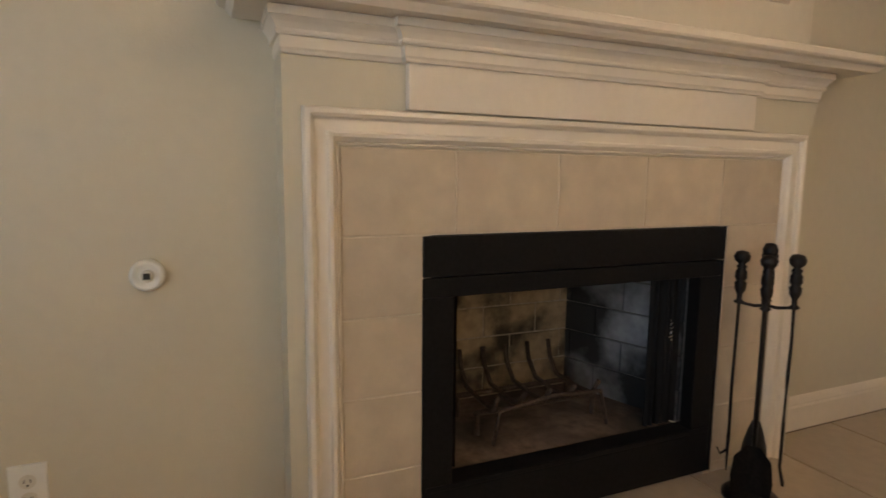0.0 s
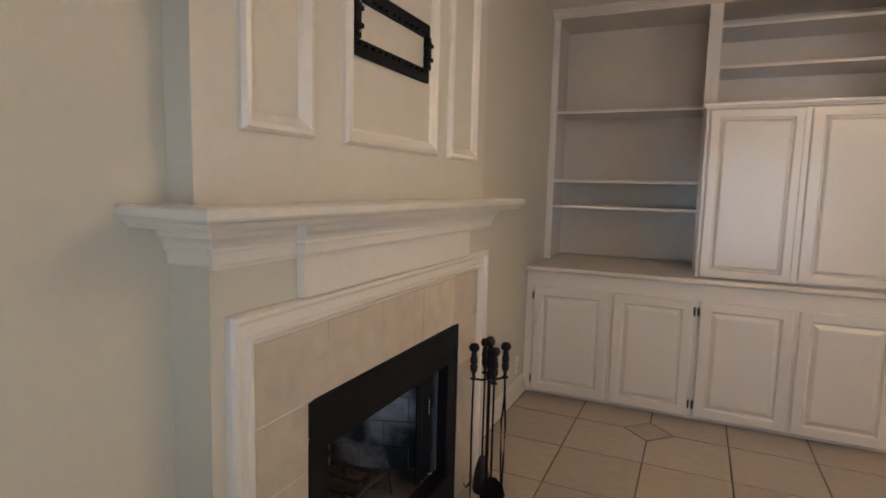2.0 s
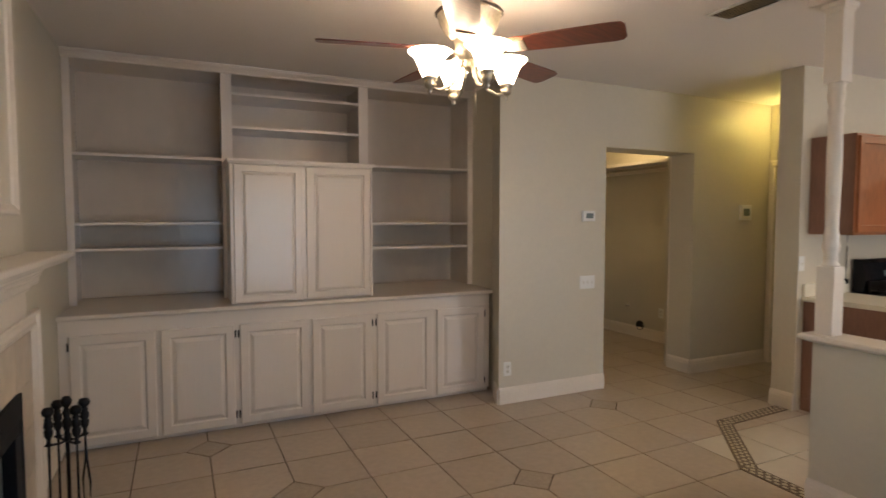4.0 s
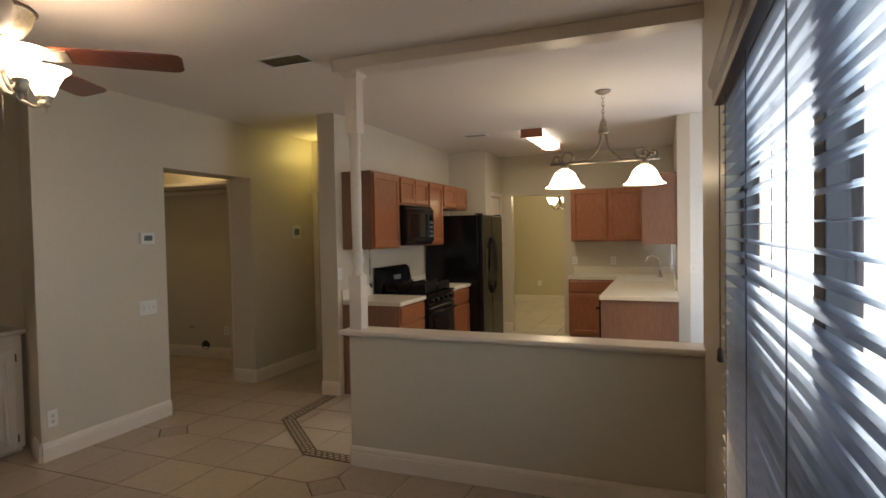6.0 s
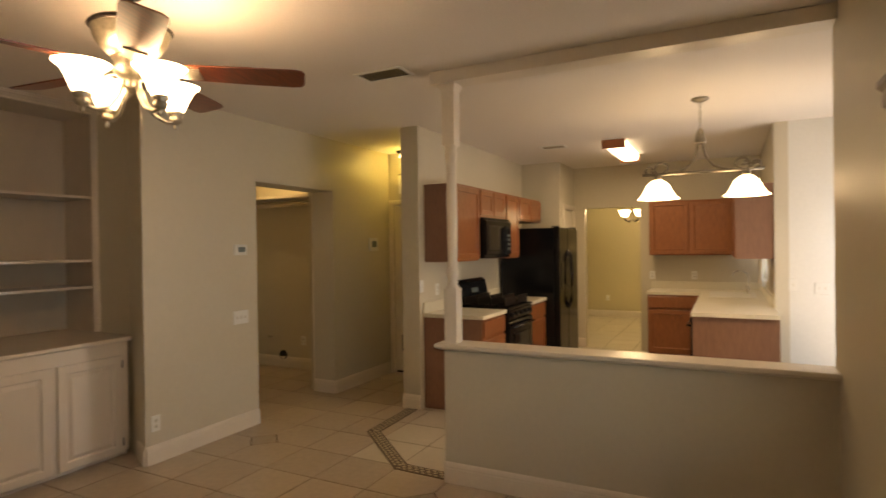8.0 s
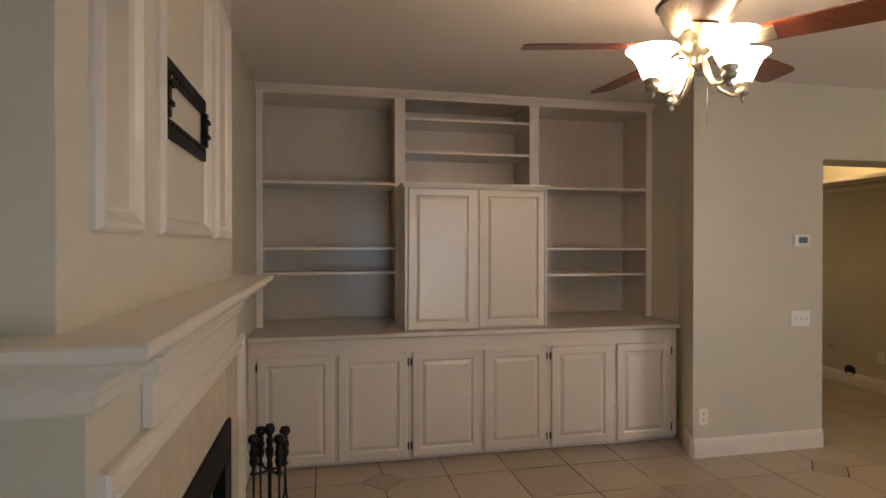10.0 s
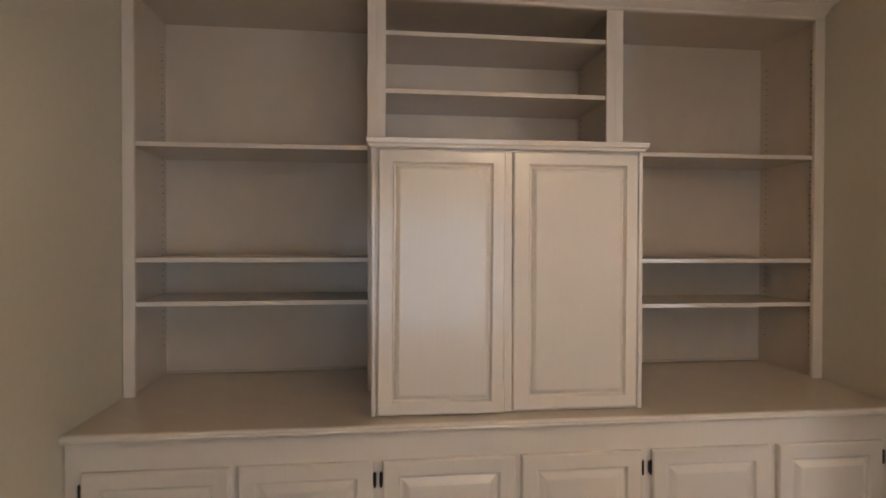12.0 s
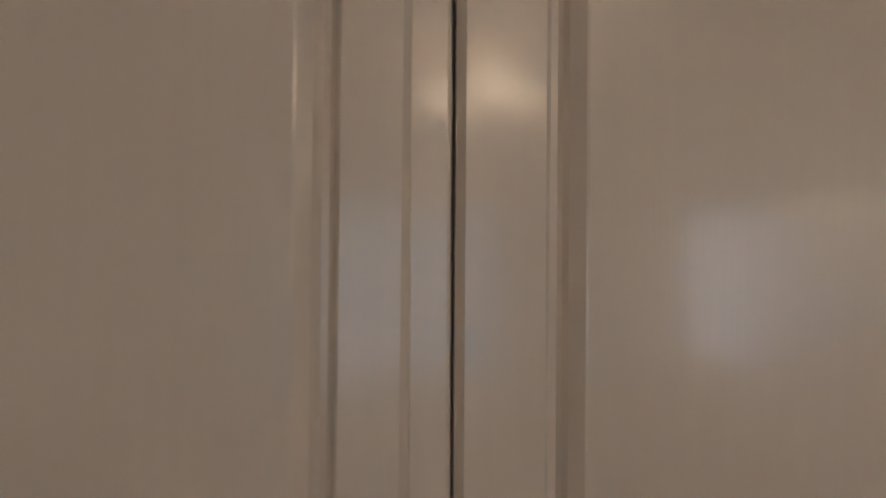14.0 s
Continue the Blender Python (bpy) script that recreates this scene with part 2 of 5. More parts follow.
def lathe(name, profile, mat, parent=None, segs=24, centre=(0, 0, 0), m=None, label=""):
    bm = bmesh.new()
    bm_lathe(bm, profile, segs, centre, m)
    ob = part(name, bm, mat, parent, label, smooth=True)
    return ob


def bm_tube(bm, pts, r, segs=8, radii=None):
    pts = [Vector(p) for p in pts]
    rings = []
    for i, p in enumerate(pts):
        d = (pts[min(i + 1, len(pts) - 1)] - pts[max(i - 1, 0)]).normalized()
        side = d.cross(Vector((0, 0, 1)))
        if side.length < 1e-3:
            side = Vector((1, 0, 0))
        side.normalize()
        up = side.cross(d)
        rr = radii[i] if radii else r
        rings.append([bm.verts.new(p + rr * (math.cos(2 * math.pi * k / segs) * side + math.sin(2 * math.pi * k / segs) * up)) for k in range(segs)])
    for a, b in zip(rings, rings[1:]):
        for k in range(segs):
            bm.faces.new((a[k], a[(k + 1) % segs], b[(k + 1) % segs], b[k]))
    bm.faces.new(rings[0][::-1])
    bm.faces.new(rings[-1])


def tube(name, pts, r, mat, parent=None, segs=8, radii=None, label=""):
    bm = bmesh.new()
    bm_tube(bm, pts, r, segs, radii)
    return part(name, bm, mat, parent, label, smooth=True)


def bm_panel(bm, w, h, rings, m=None, back=True):
    """A panel in the local xz plane, front to -y. rings: (inset, forward) from the rim inwards."""
    m = m or Matrix()
    loops = []
    for inset, fwd in rings:
        loops.append([bm.verts.new(m @ Vector(p)) for p in ((inset, -fwd, inset), (w - inset, -fwd, inset), (w - inset, -fwd, h - inset), (inset, -fwd, h - inset))])
    for a, b in zip(loops, loops[1:]):
        for i in range(4):
            bm.faces.new((a[i], a[(i + 1) % 4], b[(i + 1) % 4], b[i]))
    bm.faces.new(loops[-1])
    if back:
        bm.faces.new(loops[0][::-1])


RAISED = [(0.0, 0.0), (0.0, 0.014), (0.006, 0.020), (0.056, 0.020), (0.060, 0.017), (0.063, 0.007), (0.068, 0.005), (0.074, 0.0065), (0.094, 0.018), (0.098, 0.019)]
OAK_DOOR = [(0.0, 0.0), (0.0, 0.016), (0.004, 0.020), (0.050, 0.020), (0.056, 0.010), (0.062, 0.010)]
SIX_PANEL = [(0.0, 0.0), (0.006, -0.006), (0.016, -0.006), (0.04, -0.001)]


def panel(name, x, y, z, w, h, rings, mat, parent=None, rz=0.0, rx=0.0, label=""):
    bm = bmesh.new()
    bm_panel(bm, w, h, rings)
    ob = part(name, bm, mat, parent, label)
    ob.matrix_local = pose(x, y, z, rx, 0, rz)
    return ob


def wall(name, axis, at0, at1, u0, u1, z0, z1, mat, holes=(), label=""):
    """A wall at0..at1 thick, across the axis 'x' or 'y', from u0 to u1, with holes (u0, u1, z0, z1) cut through."""
    us = sorted({u0, u1, *[h[0] for h in holes], *[h[1] for h in holes]})
    zs = sorted({z0, z1, *[h[2] for h in holes], *[h[3] for h in holes]})
    bm = bmesh.new()
    solid = {}
    for i in range(len(us) - 1):
        for j in range(len(zs) - 1):
            cu, cz = (us[i] + us[i + 1]) / 2, (zs[j] + zs[j + 1]) / 2
            solid[i, j] = not any(h[0] < cu < h[1] and h[2] < cz < h[3] for h in holes)
    P = (lambda u, a, z: (a, u, z)) if axis == "x" else (lambda u, a, z: (u, a, z))
    q = lambda *c: bm.faces.new([bm.verts.new(p) for p in c])
    for (i, j), s in solid.items():
        if not s:
            continue
        a, b, c, d = us[i], us[i + 1], zs[j], zs[j + 1]
        for t in (at0, at1):
            q(P(a, t, c), P(b, t, c), P(b, t, d), P(a, t, d))
        if not solid.get((i - 1, j)):
            q(P(a, at0, c), P(a, at1, c), P(a, at1, d), P(a, at0, d))
        if not solid.get((i + 1, j)):
            q(P(b, at0, c), P(b, at1, c), P(b, at1, d), P(b, at0, d))
        if not solid.get((i, j - 1)):
            q(P(a, at0, c), P(b, at0, c), P(b, at1, c), P(a, at1, c))
        if not solid.get((i, j + 1)):
            q(P(a, at0, d), P(b, at0, d), P(b, at1, d), P(a, at1, d))
    bmesh.ops.remove_doubles(bm, verts=bm.verts, dist=1e-5)
    return tagged(part(name, bm, mat), label, "wall", kind="structure")


def bm_prism(bm, outline, z0, z1):
    lo, hi = [bm.verts.new((x, y, z0)) for x, y in outline], [bm.verts.new((x, y, z1)) for x, y in outline]
    n = len(outline)
    bm.faces.new(lo[::-1])
    bm.faces.new(hi)
    for i in range(n):
        bm.faces.new((lo[i], lo[(i + 1) % n], hi[(i + 1) % n], hi[i]))


def bm_loft(bm, levels):
    """Stacked rectangles (z, x0, x1, y0, y1)."""
    loops = [[bm.verts.new(p) for p in ((a, c, z), (b, c, z), (b, d, z), (a, d, z))] for z, a, b, c, d in levels]
    for p, q in zip(loops, loops[1:]):
        for i in range(4):
            bm.faces.new((p[i], p[(i + 1) % 4], q[(i + 1) % 4], q[i]))
    bm.faces.new(loops[0][::-1])
    bm.faces.new(loops[-1])


BASE_PROFILE = [(0.0, 0.0), (0.016, 0.0), (0.016, 0.092), (0.013, 0.100), (0.014, 0.108), (0.010, 0.122), (0.004, 0.132), (0.0, 0.135)]


def baseboard(name, p0, p1, mat=None, label="cream moulded baseboard along the wall"):
    """Skirting from p0 to p1 with the room on the left-hand side of the way."""
    a, b = Vector((*p0, 0)), Vector((*p1, 0))
    d = (b - a).normalized()
    out = Vector((-d.y, d.x, 0))
    bm = bmesh.new()
    A = [bm.verts.new(a + out * o + Vector((0, 0, z + 0.001))) for o, z in BASE_PROFILE]
    B = [bm.verts.new(b + out * o + Vector((0, 0, z + 0.001))) for o, z in BASE_PROFILE]
    n = len(A)
    for i in range(n):
        bm.faces.new((A[i], A[(i + 1) % n], B[(i + 1) % n], B[i]))
    bm.faces.new(A[::-1])
    bm.faces.new(B)
    return tagged(part(name, bm, mat or TRIM), label, "baseboard", kind="structure")

H = 2.70
# ---------------------------------------------------------------- setting
PLAN = [(-0.12, -4.72), (3.74, -4.72), (3.74, -5.72), (6.82, -5.72), (6.82, -4.65), (12.82, -4.65), (12.82, 2.0), (-0.12, 2.0)]
bm = bmesh.new()
bm_prism(bm, PLAN, -0.20, -0.006)
ob = part("floor", bm, GROUT)
tagged(ob, "tiled floor with brown grout joints", "floor", kind="structure")
bm = bmesh.new()
bm_prism(bm, PLAN, H, H + 0.12)
ob = part("ceiling", bm, CEIL)
tagged(ob, "off-white textured painted ceiling", "ceiling", kind="structure")

FB = (-2.50, -1.60, 0.04, 0.80)
wall("wall_fireplace", "x", -0.12, 0.0, -4.72, 1.02, 0, H, PAINT, [FB], "pale sage painted living room wall")
WIN = (0.80, 2.69, 0.47, 2.03)
wall("wall_window", "y", -4.72, -4.60, 0.0, 3.86, 0, H, PAINT, [WIN], "pale sage painted wall with a wide window")
wall("wall_alcove_back", "y", 0.90, 1.02, 0.0, 3.26, 0, H, PAINT, (), "painted wall behind the built-in bookcase")
bm = bmesh.new()
bm_prism(bm, [(3.05, -0.39), (4.14, -0.39), (4.14, 1.9), (4.02, 1.9), (4.02, 1.02), (3.26, 1.02), (3.22, 0.02)], 0, H)
tagged(part("wall_thermostat", bm, PAINT), "pale sage painted wall beside the built-ins", "wall", kind="structure")
wall("wall_hall", "y", -0.39, -0.10, 4.14, 6.34, 0, H, PAINT, [(4.14, 5.23, 0, 2.152)], "pale painted hall wall with an open passage to the laundry")
wall("wall_laundry_door", "y", -0.10, -0.01, 4.14, 6.17, 0, H, PAINT, [(4.14, 5.29, 0, 2.30)], "laundry wall with a wide open doorway")
wall("wall_laundry_side", "x", 6.05, 6.17, -0.01, 1.9, 0, H, PAINT, (), "laundry side wall with a dryer vent")
wall("wall_laundry_back", "y", 1.9, 2.0, 4.02, 6.17, 0, H, PAINT, (), "laundry back wall")
wall("wall_hall_end", "x", 6.34, 6.46, -1.32, -0.10, 0, H, PAINT, [(-1.24, -0.46, 0, 2.06)], "short hall end wall with a door")
wall("wall_kitchen_left", "y", -1.51, -1.32, 5.09, 9.07, 0, H, PAINT, (), "pale sage painted kitchen wall")
wall("wall_kitchen_far", "x", 8.95, 9.07, -4.65, -1.51, 0, H, PAINT, [(-3.01, -2.22, 0, 2.09)], "kitchen wall with an open doorway")
wall("wall_kitchen_sink", "y", -4.65, -4.53, 6.70, 8.95, 0, H, PAINT, [(7.92, 8.77, 1.08, 2.0)], "kitchen wall over the sink with a window")
wall("wall_nook_end", "x", 6.70, 6.82, -5.72, -4.65, 0, H, PAINT_DAYLIT, (), "breakfast nook wall with bright daylight put into its colour")
wall("wall_nook_window", "y", -5.72, -5.60, 3.74, 6.70, 0, H, PAINT, [(5.10, 6.60, 0.25, 2.15)], "breakfast nook wall with a window")
wall("wall_nook_side", "x", 3.74, 3.86, -5.60, -4.72, 0, H, PAINT_DAYLIT, (), "breakfast nook side wall")
wall("wall_pantry_front", "x", 8.12, 8.24, -2.06, -1.51, 0, H, PAINT, (), "pantry wall beside the refrigerator")
wall("wall_pantry_side", "y", -2.06, -1.98, 8.24, 8.95, 0, H, PAINT, [(8.34, 8.86, 0, 2.06)], "pantry wall with a narrow door")
wall("wall_dining_far", "x", 12.7, 12.82, -4.65, -0.6, 0, H, PAINT_LAMPLIT, (), "dining room wall with warm lamplight put into its colour")
wall("wall_dining_left", "y", -0.72, -0.6, 9.07, 12.7, 0, H, PAINT_LAMPLIT, (), "dining room wall with warm lamplight put into its colour")
wall("wall_dining_right", "y", -4.65, -4.53, 9.07, 12.7, 0, H, PAINT_LAMPLIT, (), "dining room wall with warm lamplight put into its colour")

# half wall, cap, header and post between living room and nook
wall("wall_half", "x", 3.74, 3.86, -4.60, -2.45, 0, 0.885, PAINT, (), "pale sage half wall under a cream cap")
bm = bmesh.new()
bm_loft(bm, [(0.872, 3.725, 3.875, -4.60, -2.435), (0.885, 3.70, 3.90, -4.60, -2.40), (0.892, 3.695, 3.905, -4.60, -2.395), (0.906, 3.695, 3.905, -4.60, -2.395), (0.912, 3.70, 3.90, -4.60, -2.40)])
tagged(part("trim_half_wall_cap", bm, TRIM), "glossy cream painted cap on the half wall", "trim", kind="structure")
bm = bmesh.new()
bm_box(bm, 3.715, 3.875, -4.60, -2.38, 2.618, H - 0.001, 0.004)
tagged(part("trim_header_beam", bm, TRIM), "cream painted header beam under the ceiling", "trim", kind="structure")

post = thing("turned_post", 3.80, -2.49, 0.912, "cream painted turned wooden post standing on the half wall", "post")
box("lower_block", -0.045, 0.045, -0.045, 0.045, 0, 0.36, TRIM, post, 0.003)
lathe("turned_shaft", [(0.043, 0.36), (0.043, 0.37), (0.030, 0.385), (0.036, 0.40), (0.030, 0.42), (0.040, 0.45), (0.042, 0.47), (0.033, 0.50), (0.036, 0.51), (0.036, 0.53), (0.031, 0.545),
                      (0.034, 0.75), (0.036, 0.95), (0.032, 1.14), (0.037, 1.155), (0.037, 1.175), (0.031, 1.19), (0.041, 1.24), (0.036, 1.28), (0.043, 1.30), (0.043, 1.305)], TRIM, post, 20)
box("upper_block", -0.045, 0.045, -0.045, 0.045, 1.305, 1.66, TRIM, post, 0.003)
bm = bmesh.new()
bm_loft(bm, [(1.66, -0.046, 0.046, -0.046, 0.046), (1.675, -0.050, 0.050, -0.050, 0.050), (1.685, -0.058, 0.058, -0.058, 0.058), (1.705, -0.058, 0.058, -0.058, 0.058)])
part("capital", bm, TRIM, post)

# baseboards
baseboard("baseboard_fireplace_left", (0, -2.885), (0, -4.60))
baseboard("baseboard_fireplace_right", (0, 0.0), (0, -1.16))
baseboard("baseboard_thermostat", (4.14, -0.39), (3.05, -0.39))
baseboard("baseboard_alcove_return", (3.05, -0.39), (3.135, -0.185))
baseboard("baseboard_passage_jamb", (4.14, -0.10), (4.14, -0.39))
baseboard("baseboard_hall", (6.34, -0.39), (5.23, -0.39))
baseboard("baseboard_hall_return", (5.23, -0.39), (5.23, -0.115))
baseboard("baseboard_half_wall", (3.74, -4.60), (3.74, -2.45))
baseboard("baseboard_half_wall_end", (3.74, -2.45), (3.86, -2.45))
baseboard("baseboard_half_wall_nook", (3.86, -2.45), (3.86, -4.60))
baseboard("baseboard_window", (0, -4.60), (3.74, -4.60))
baseboard("baseboard_pillar", (5.09, -1.51), (5.09, -1.32))
baseboard("baseboard_pillar_hall", (5.09, -1.32), (6.34, -1.32))
baseboard("baseboard_laundry", (6.05, -0.01), (6.05, 1.9))
baseboard("baseboard_kitchen_far", (8.95, -2.22), (8.95, -2.06))
baseboard("baseboard_dining", (12.7, -4.53), (12.7, -0.72))
baseboard("baseboard_nook", (6.70, -5.60), (6.70, -4.53))


def casing(name, axis, at, out, u0, u1, z1, w=0.065, label="cream moulded door casing"):
    """Flat moulded casing round a doorway; out is +1 or -1 along the axis."""
    bm = bmesh.new()
    prof = [(0.0, 0.0), (0.0, 0.010), (0.012, 0.018), (w - 0.02, 0.016), (w - 0.006, 0.010), (w, 0.0)]
    loops = []
    for i, f in prof:
        o = w - i
        pts = ((u0 - o, 0.0), (u0 - o, z1 + o), (u1 + o, z1 + o), (u1 + o, 0.0))
        loops.append([bm.verts.new((at + out * f, u, z + 0.001) if axis == "x" else (u, at + out * f, z + 0.001)) for u, z in pts])
    for a, b in zip(loops, loops[1:]):
        for k in range(3):
            bm.faces.new((a[k], a[k + 1], b[k + 1], b[k]))
    return tagged(part(name, bm, TRIM), label, "trim", kind="structure")


ob = box("trim_laundry_casing", 5.226, 5.30, -0.113, -0.101, 0.001, 2.30, TRIM, None, 0.003)
tagged(ob, "cream door casing at the laundry doorway", "trim", kind="structure")
casing("trim_hall_door_casing", "x", 6.338, -1, -1.24, -0.46, 2.06)
casing("trim_pantry_casing", "y", -2.062, -1, 8.34, 8.86, 2.06)

def door_leaf(name, w, h, label, m):
    d = thing(name, 0, 0, 0, label, "door", kind="structure")
    bm = bmesh.new()
    bm_box(bm, 0, w, 0.0, 0.035, 0.008, h, 0.002)
    part("door_slab", bm, TRIM, d)
    pw = (w - 0.28) / 2
    for z0, z1 in ((0.2, 0.85), (1.0, 1.6), (1.7, 1.93)):
        for k in range(2):
            bm = bmesh.new()
            bm_panel(bm, pw, z1 - z0, [(0, 0), (0.0, 0.002), (0.012, 0.006), (0.02, 0.001), (0.045, 0.005)])
            p = part("door_panel", bm, TRIM, d)
            p.matrix_local = pose(0.10 + k * (pw + 0.08), 0.0, z0)
    bm = bmesh.new()
    bm_lathe(bm, [(0.0, 0.0), (0.02, 0.003), (0.012, 0.02), (0.027, 0.04), (0.027, 0.055), (0.0, 0.065)], 16, m=pose(w - 0.07, 0, 0.95, 90))
    part("door_knob", bm, PEWTER, d, "pewter door knob", True)
    d.matrix_world = m
    return d


hall_door = door_leaf("door_1", 0.78, 2.05, "closed cream panelled hall door with a small vent", pose(6.355, -0.46, 0, 0, 0, -90))
box("door_vent", 0.09, 0.20, -0.012, -0.003, 0.27, 0.47, DARK, hall_door, 0.002, "dark brown vent cover")
box("door_sweep", 0.02, 0.76, -0.014, -0.001, 0.008, 0.03, DARK, hall_door, 0.002)
door_leaf("door_2", 0.52, 2.05, "closed narrow cream pantry door", pose(8.34, -2.045, 0))

# ---------------------------------------------------------------- living room window and blind
win = thing("window_1", 0.80, -4.72, 0.47, "wide window with dark bronze frames behind the blind", "window", kind="structure")
WW, WH = 1.89, 1.56
for n, a in (("window_frame", (0, WW, 0.02, 0.07, 0, 0.05)), ("window_frame", (0, WW, 0.02, 0.07, WH - 0.05, WH)), ("window_frame", (0, 0.05, 0.02, 0.07, 0.05, WH - 0.05)),
             ("window_frame", (WW - 0.05, WW, 0.02, 0.07, 0.05, WH - 0.05)), ("mullion", (0.80, 0.87, 0.02, 0.075, 0.05, WH - 0.05))):
    box(n, *a, VINYL, win, 0.003)
for x0, x1 in ((0.05, 0.80), (0.87, WW - 0.05)):
    box("meeting_rail", x0, x1, 0.025, 0.065, 0.70, 0.735, VINYL, win, 0.002)
    p = box("pane", x0, x1, 0.042, 0.046, 0.05, 0.70, PANE, win)
    p.visible_shadow = False
    p = box("pane", x0, x1, 0.042, 0.046, 0.735, WH - 0.05, PANE, win)
    p.visible_shadow = False
bm = bmesh.new()
bm_box(bm, 0.001, WW - 0.001, 0.08, 0.14, 0.001, 0.014, 0.003)
part("window_sill", bm, TRIM, win)

blind = thing("wooden_blind", 0.815, -4.615, 0.52, "wide dark wooden slatted blind, slats open, under a dark valance", "blind")
BW = 1.855
bm = bmesh.new()
bm_loft(bm, [(1.45, -0.03, BW + 0.03, 0.017, 0.046), (1.46, -0.034, BW + 0.034, 0.017, 0.052), (1.505, -0.034, BW + 0.034, 0.017, 0.052), (1.52, -0.042, BW + 0.042, 0.017, 0.064), (1.54, -0.042, BW + 0.042, 0.017, 0.064)])
part("valance", bm, VALANCE, blind, "dark reddish wood valance")
box("head_rail", 0.002, BW - 0.002, -0.026, 0.014, 1.452, 1.495, VALANCE, blind, 0.002)
box("bottom_rail", 0.01, BW - 0.01, -0.025, 0.025, 0.0, 0.018, SLAT_SKYLIT, blind, 0.004)
bm = bmesh.new()
sl = [(-0.025, 0.0), (-0.012, 0.0022), (0.0, 0.003), (0.012, 0.0022), (0.025, 0.0), (0.012, -0.0006), (0.0, 0.0002), (-0.012, -0.0006)]
A, B = [bm.verts.new((0.012, y, z)) for y, z in sl], [bm.verts.new((BW - 0.012, y, z)) for y, z in sl]
for i in range(8):
    bm.faces.new((A[i], A[(i + 1) % 8], B[(i + 1) % 8], B[i]))
bm.faces.new(A[::-1])
bm.faces.new(B)
slat = part("slat", bm, SLAT_SKYLIT, blind)
NS = 33
for i in range(NS):
    s = slat if i == 0 else new("slat", slat.data)
    s.parent = blind
    s.matrix_local = pose(0, 0, 0.055 + i * 0.0425, -1 + random.uniform(-2, 2), 0, random.uniform(-0.08, 0.08))
for x in (0.28, 0.76, 1.24, 1.72):
    for y in (-0.027, 0.027):
        tube("ladder_cord", [(x, y, 0.01), (x, y, 1.45)], 0.0016, CORD, blind, 5)
for x in (1.80, 1.82):
    tube("pull_cord", [(x, 0.036, 0.62), (x, 0.036, 1.45)], 0.0013, CORD, blind, 5)
    lathe("tassel", [(0.003, 0), (0.009, -0.01), (0.011, -0.045), (0.0, -0.05)], VALANCE, blind, 10, (x, 0.036, 0.62))

# ---------------------------------------------------------------- chimney breast and fireplace
breast = thing("wall_chimney_breast", 0, -2.885, 0, "cream panelled chimney breast above the mantel", "wall", kind="structure")
BX = 0.08
BL = 1.725
bm = bmesh.new()
bm_box(bm, 0.0, BX, 0.0, BL, 1.30, H - 0.001, 0.002)
part("breast", bm, BREAST, breast)
for y0, y1 in ((0.0, 0.385), (1.285, BL)):
    box("breast_pier", 0.0, BX, y0, y1, 0, 1.30, PAINT, breast)
box("breast_lintel", 0.0, BX, 0.385, 1.285, 0.80, 1.30, BREAST, breast)
PM = [(0.0, 0.0), (0.0, 0.010), (0.008, 0.020), (0.020, 0.022), (0.030, 0.016), (0.042, 0.010), (0.050, 0.0)]


def frame_moulding(name, y0, y1, z0, z1, x, prof, mat, parent):
    bm = bmesh.new()
    loops = [[bm.verts.new((x + f, y, z)) for y, z in ((y0 + i, z0 + i), (y1 - i, z0 + i), (y1 - i, z1 - i), (y0 + i, z1 - i))] for i, f in prof]
    for a, b in zip(loops, loops[1:]):
        for k in range(4):
            bm.faces.new((a[k], a[(k + 1) % 4], b[(k + 1) % 4], b[k]))
    return part(name, bm, mat, parent)


for a, b in ((0.130, 0.390), (0.540, 1.165), (1.285, 1.595)):
    frame_moulding("panel_moulding", a, b, 1.535, 2.48, BX, PM, TRIM, breast)

mantel = thing("fireplace_mantel", BX, -2.04, 0, "cream painted wooden mantel with moulded shelf and frieze", "mantel")
# frieze boards, proud middle block, legs
bm = bmesh.new()
bm_box(bm, 0.0, 0.040, -0.845, 0.88, 1.02, 1.26)
part("frieze_board", bm, PAINT, mantel)
bm = bmesh.new()
bm_box(bm, 0.040, 0.066, -0.565, 0.565, 1.121, 1.26, 0.003)
part("frieze_block", bm, TRIM, mantel)
for y0, y1 in ((-0.845, -0.70), (0.70, 0.88)):
    box("side_board", 0.0, 0.038, y0, y1, 0.0, 1.02, PAINT, mantel)


def bed(bm, y0, y1, x0):
    bm_loft(bm, [(z, -0.08 if abs(y0) > 0.6 else 0.0, x0 + f, y0 - f, y1 + f) for z, f in
                 ((1.226, 0.0), (1.2265, 0.007), (1.233, 0.009), (1.238, 0.012), (1.262, 0.013), (1.2625, 0.020), (1.268, 0.022), (1.274, 0.020), (1.286, 0.026), (1.296, 0.034), (1.2965, 0.038), (1.316, 0.038))])


bm = bmesh.new()
bed(bm, -0.836, 0.868, 0.041)
part("bed_moulding", bm, TRIM, mantel)
bm = bmesh.new()
bed(bm, -0.567, 0.567, 0.067)
part("bed_moulding", bm, TRIM, mantel)
bm = bmesh.new()
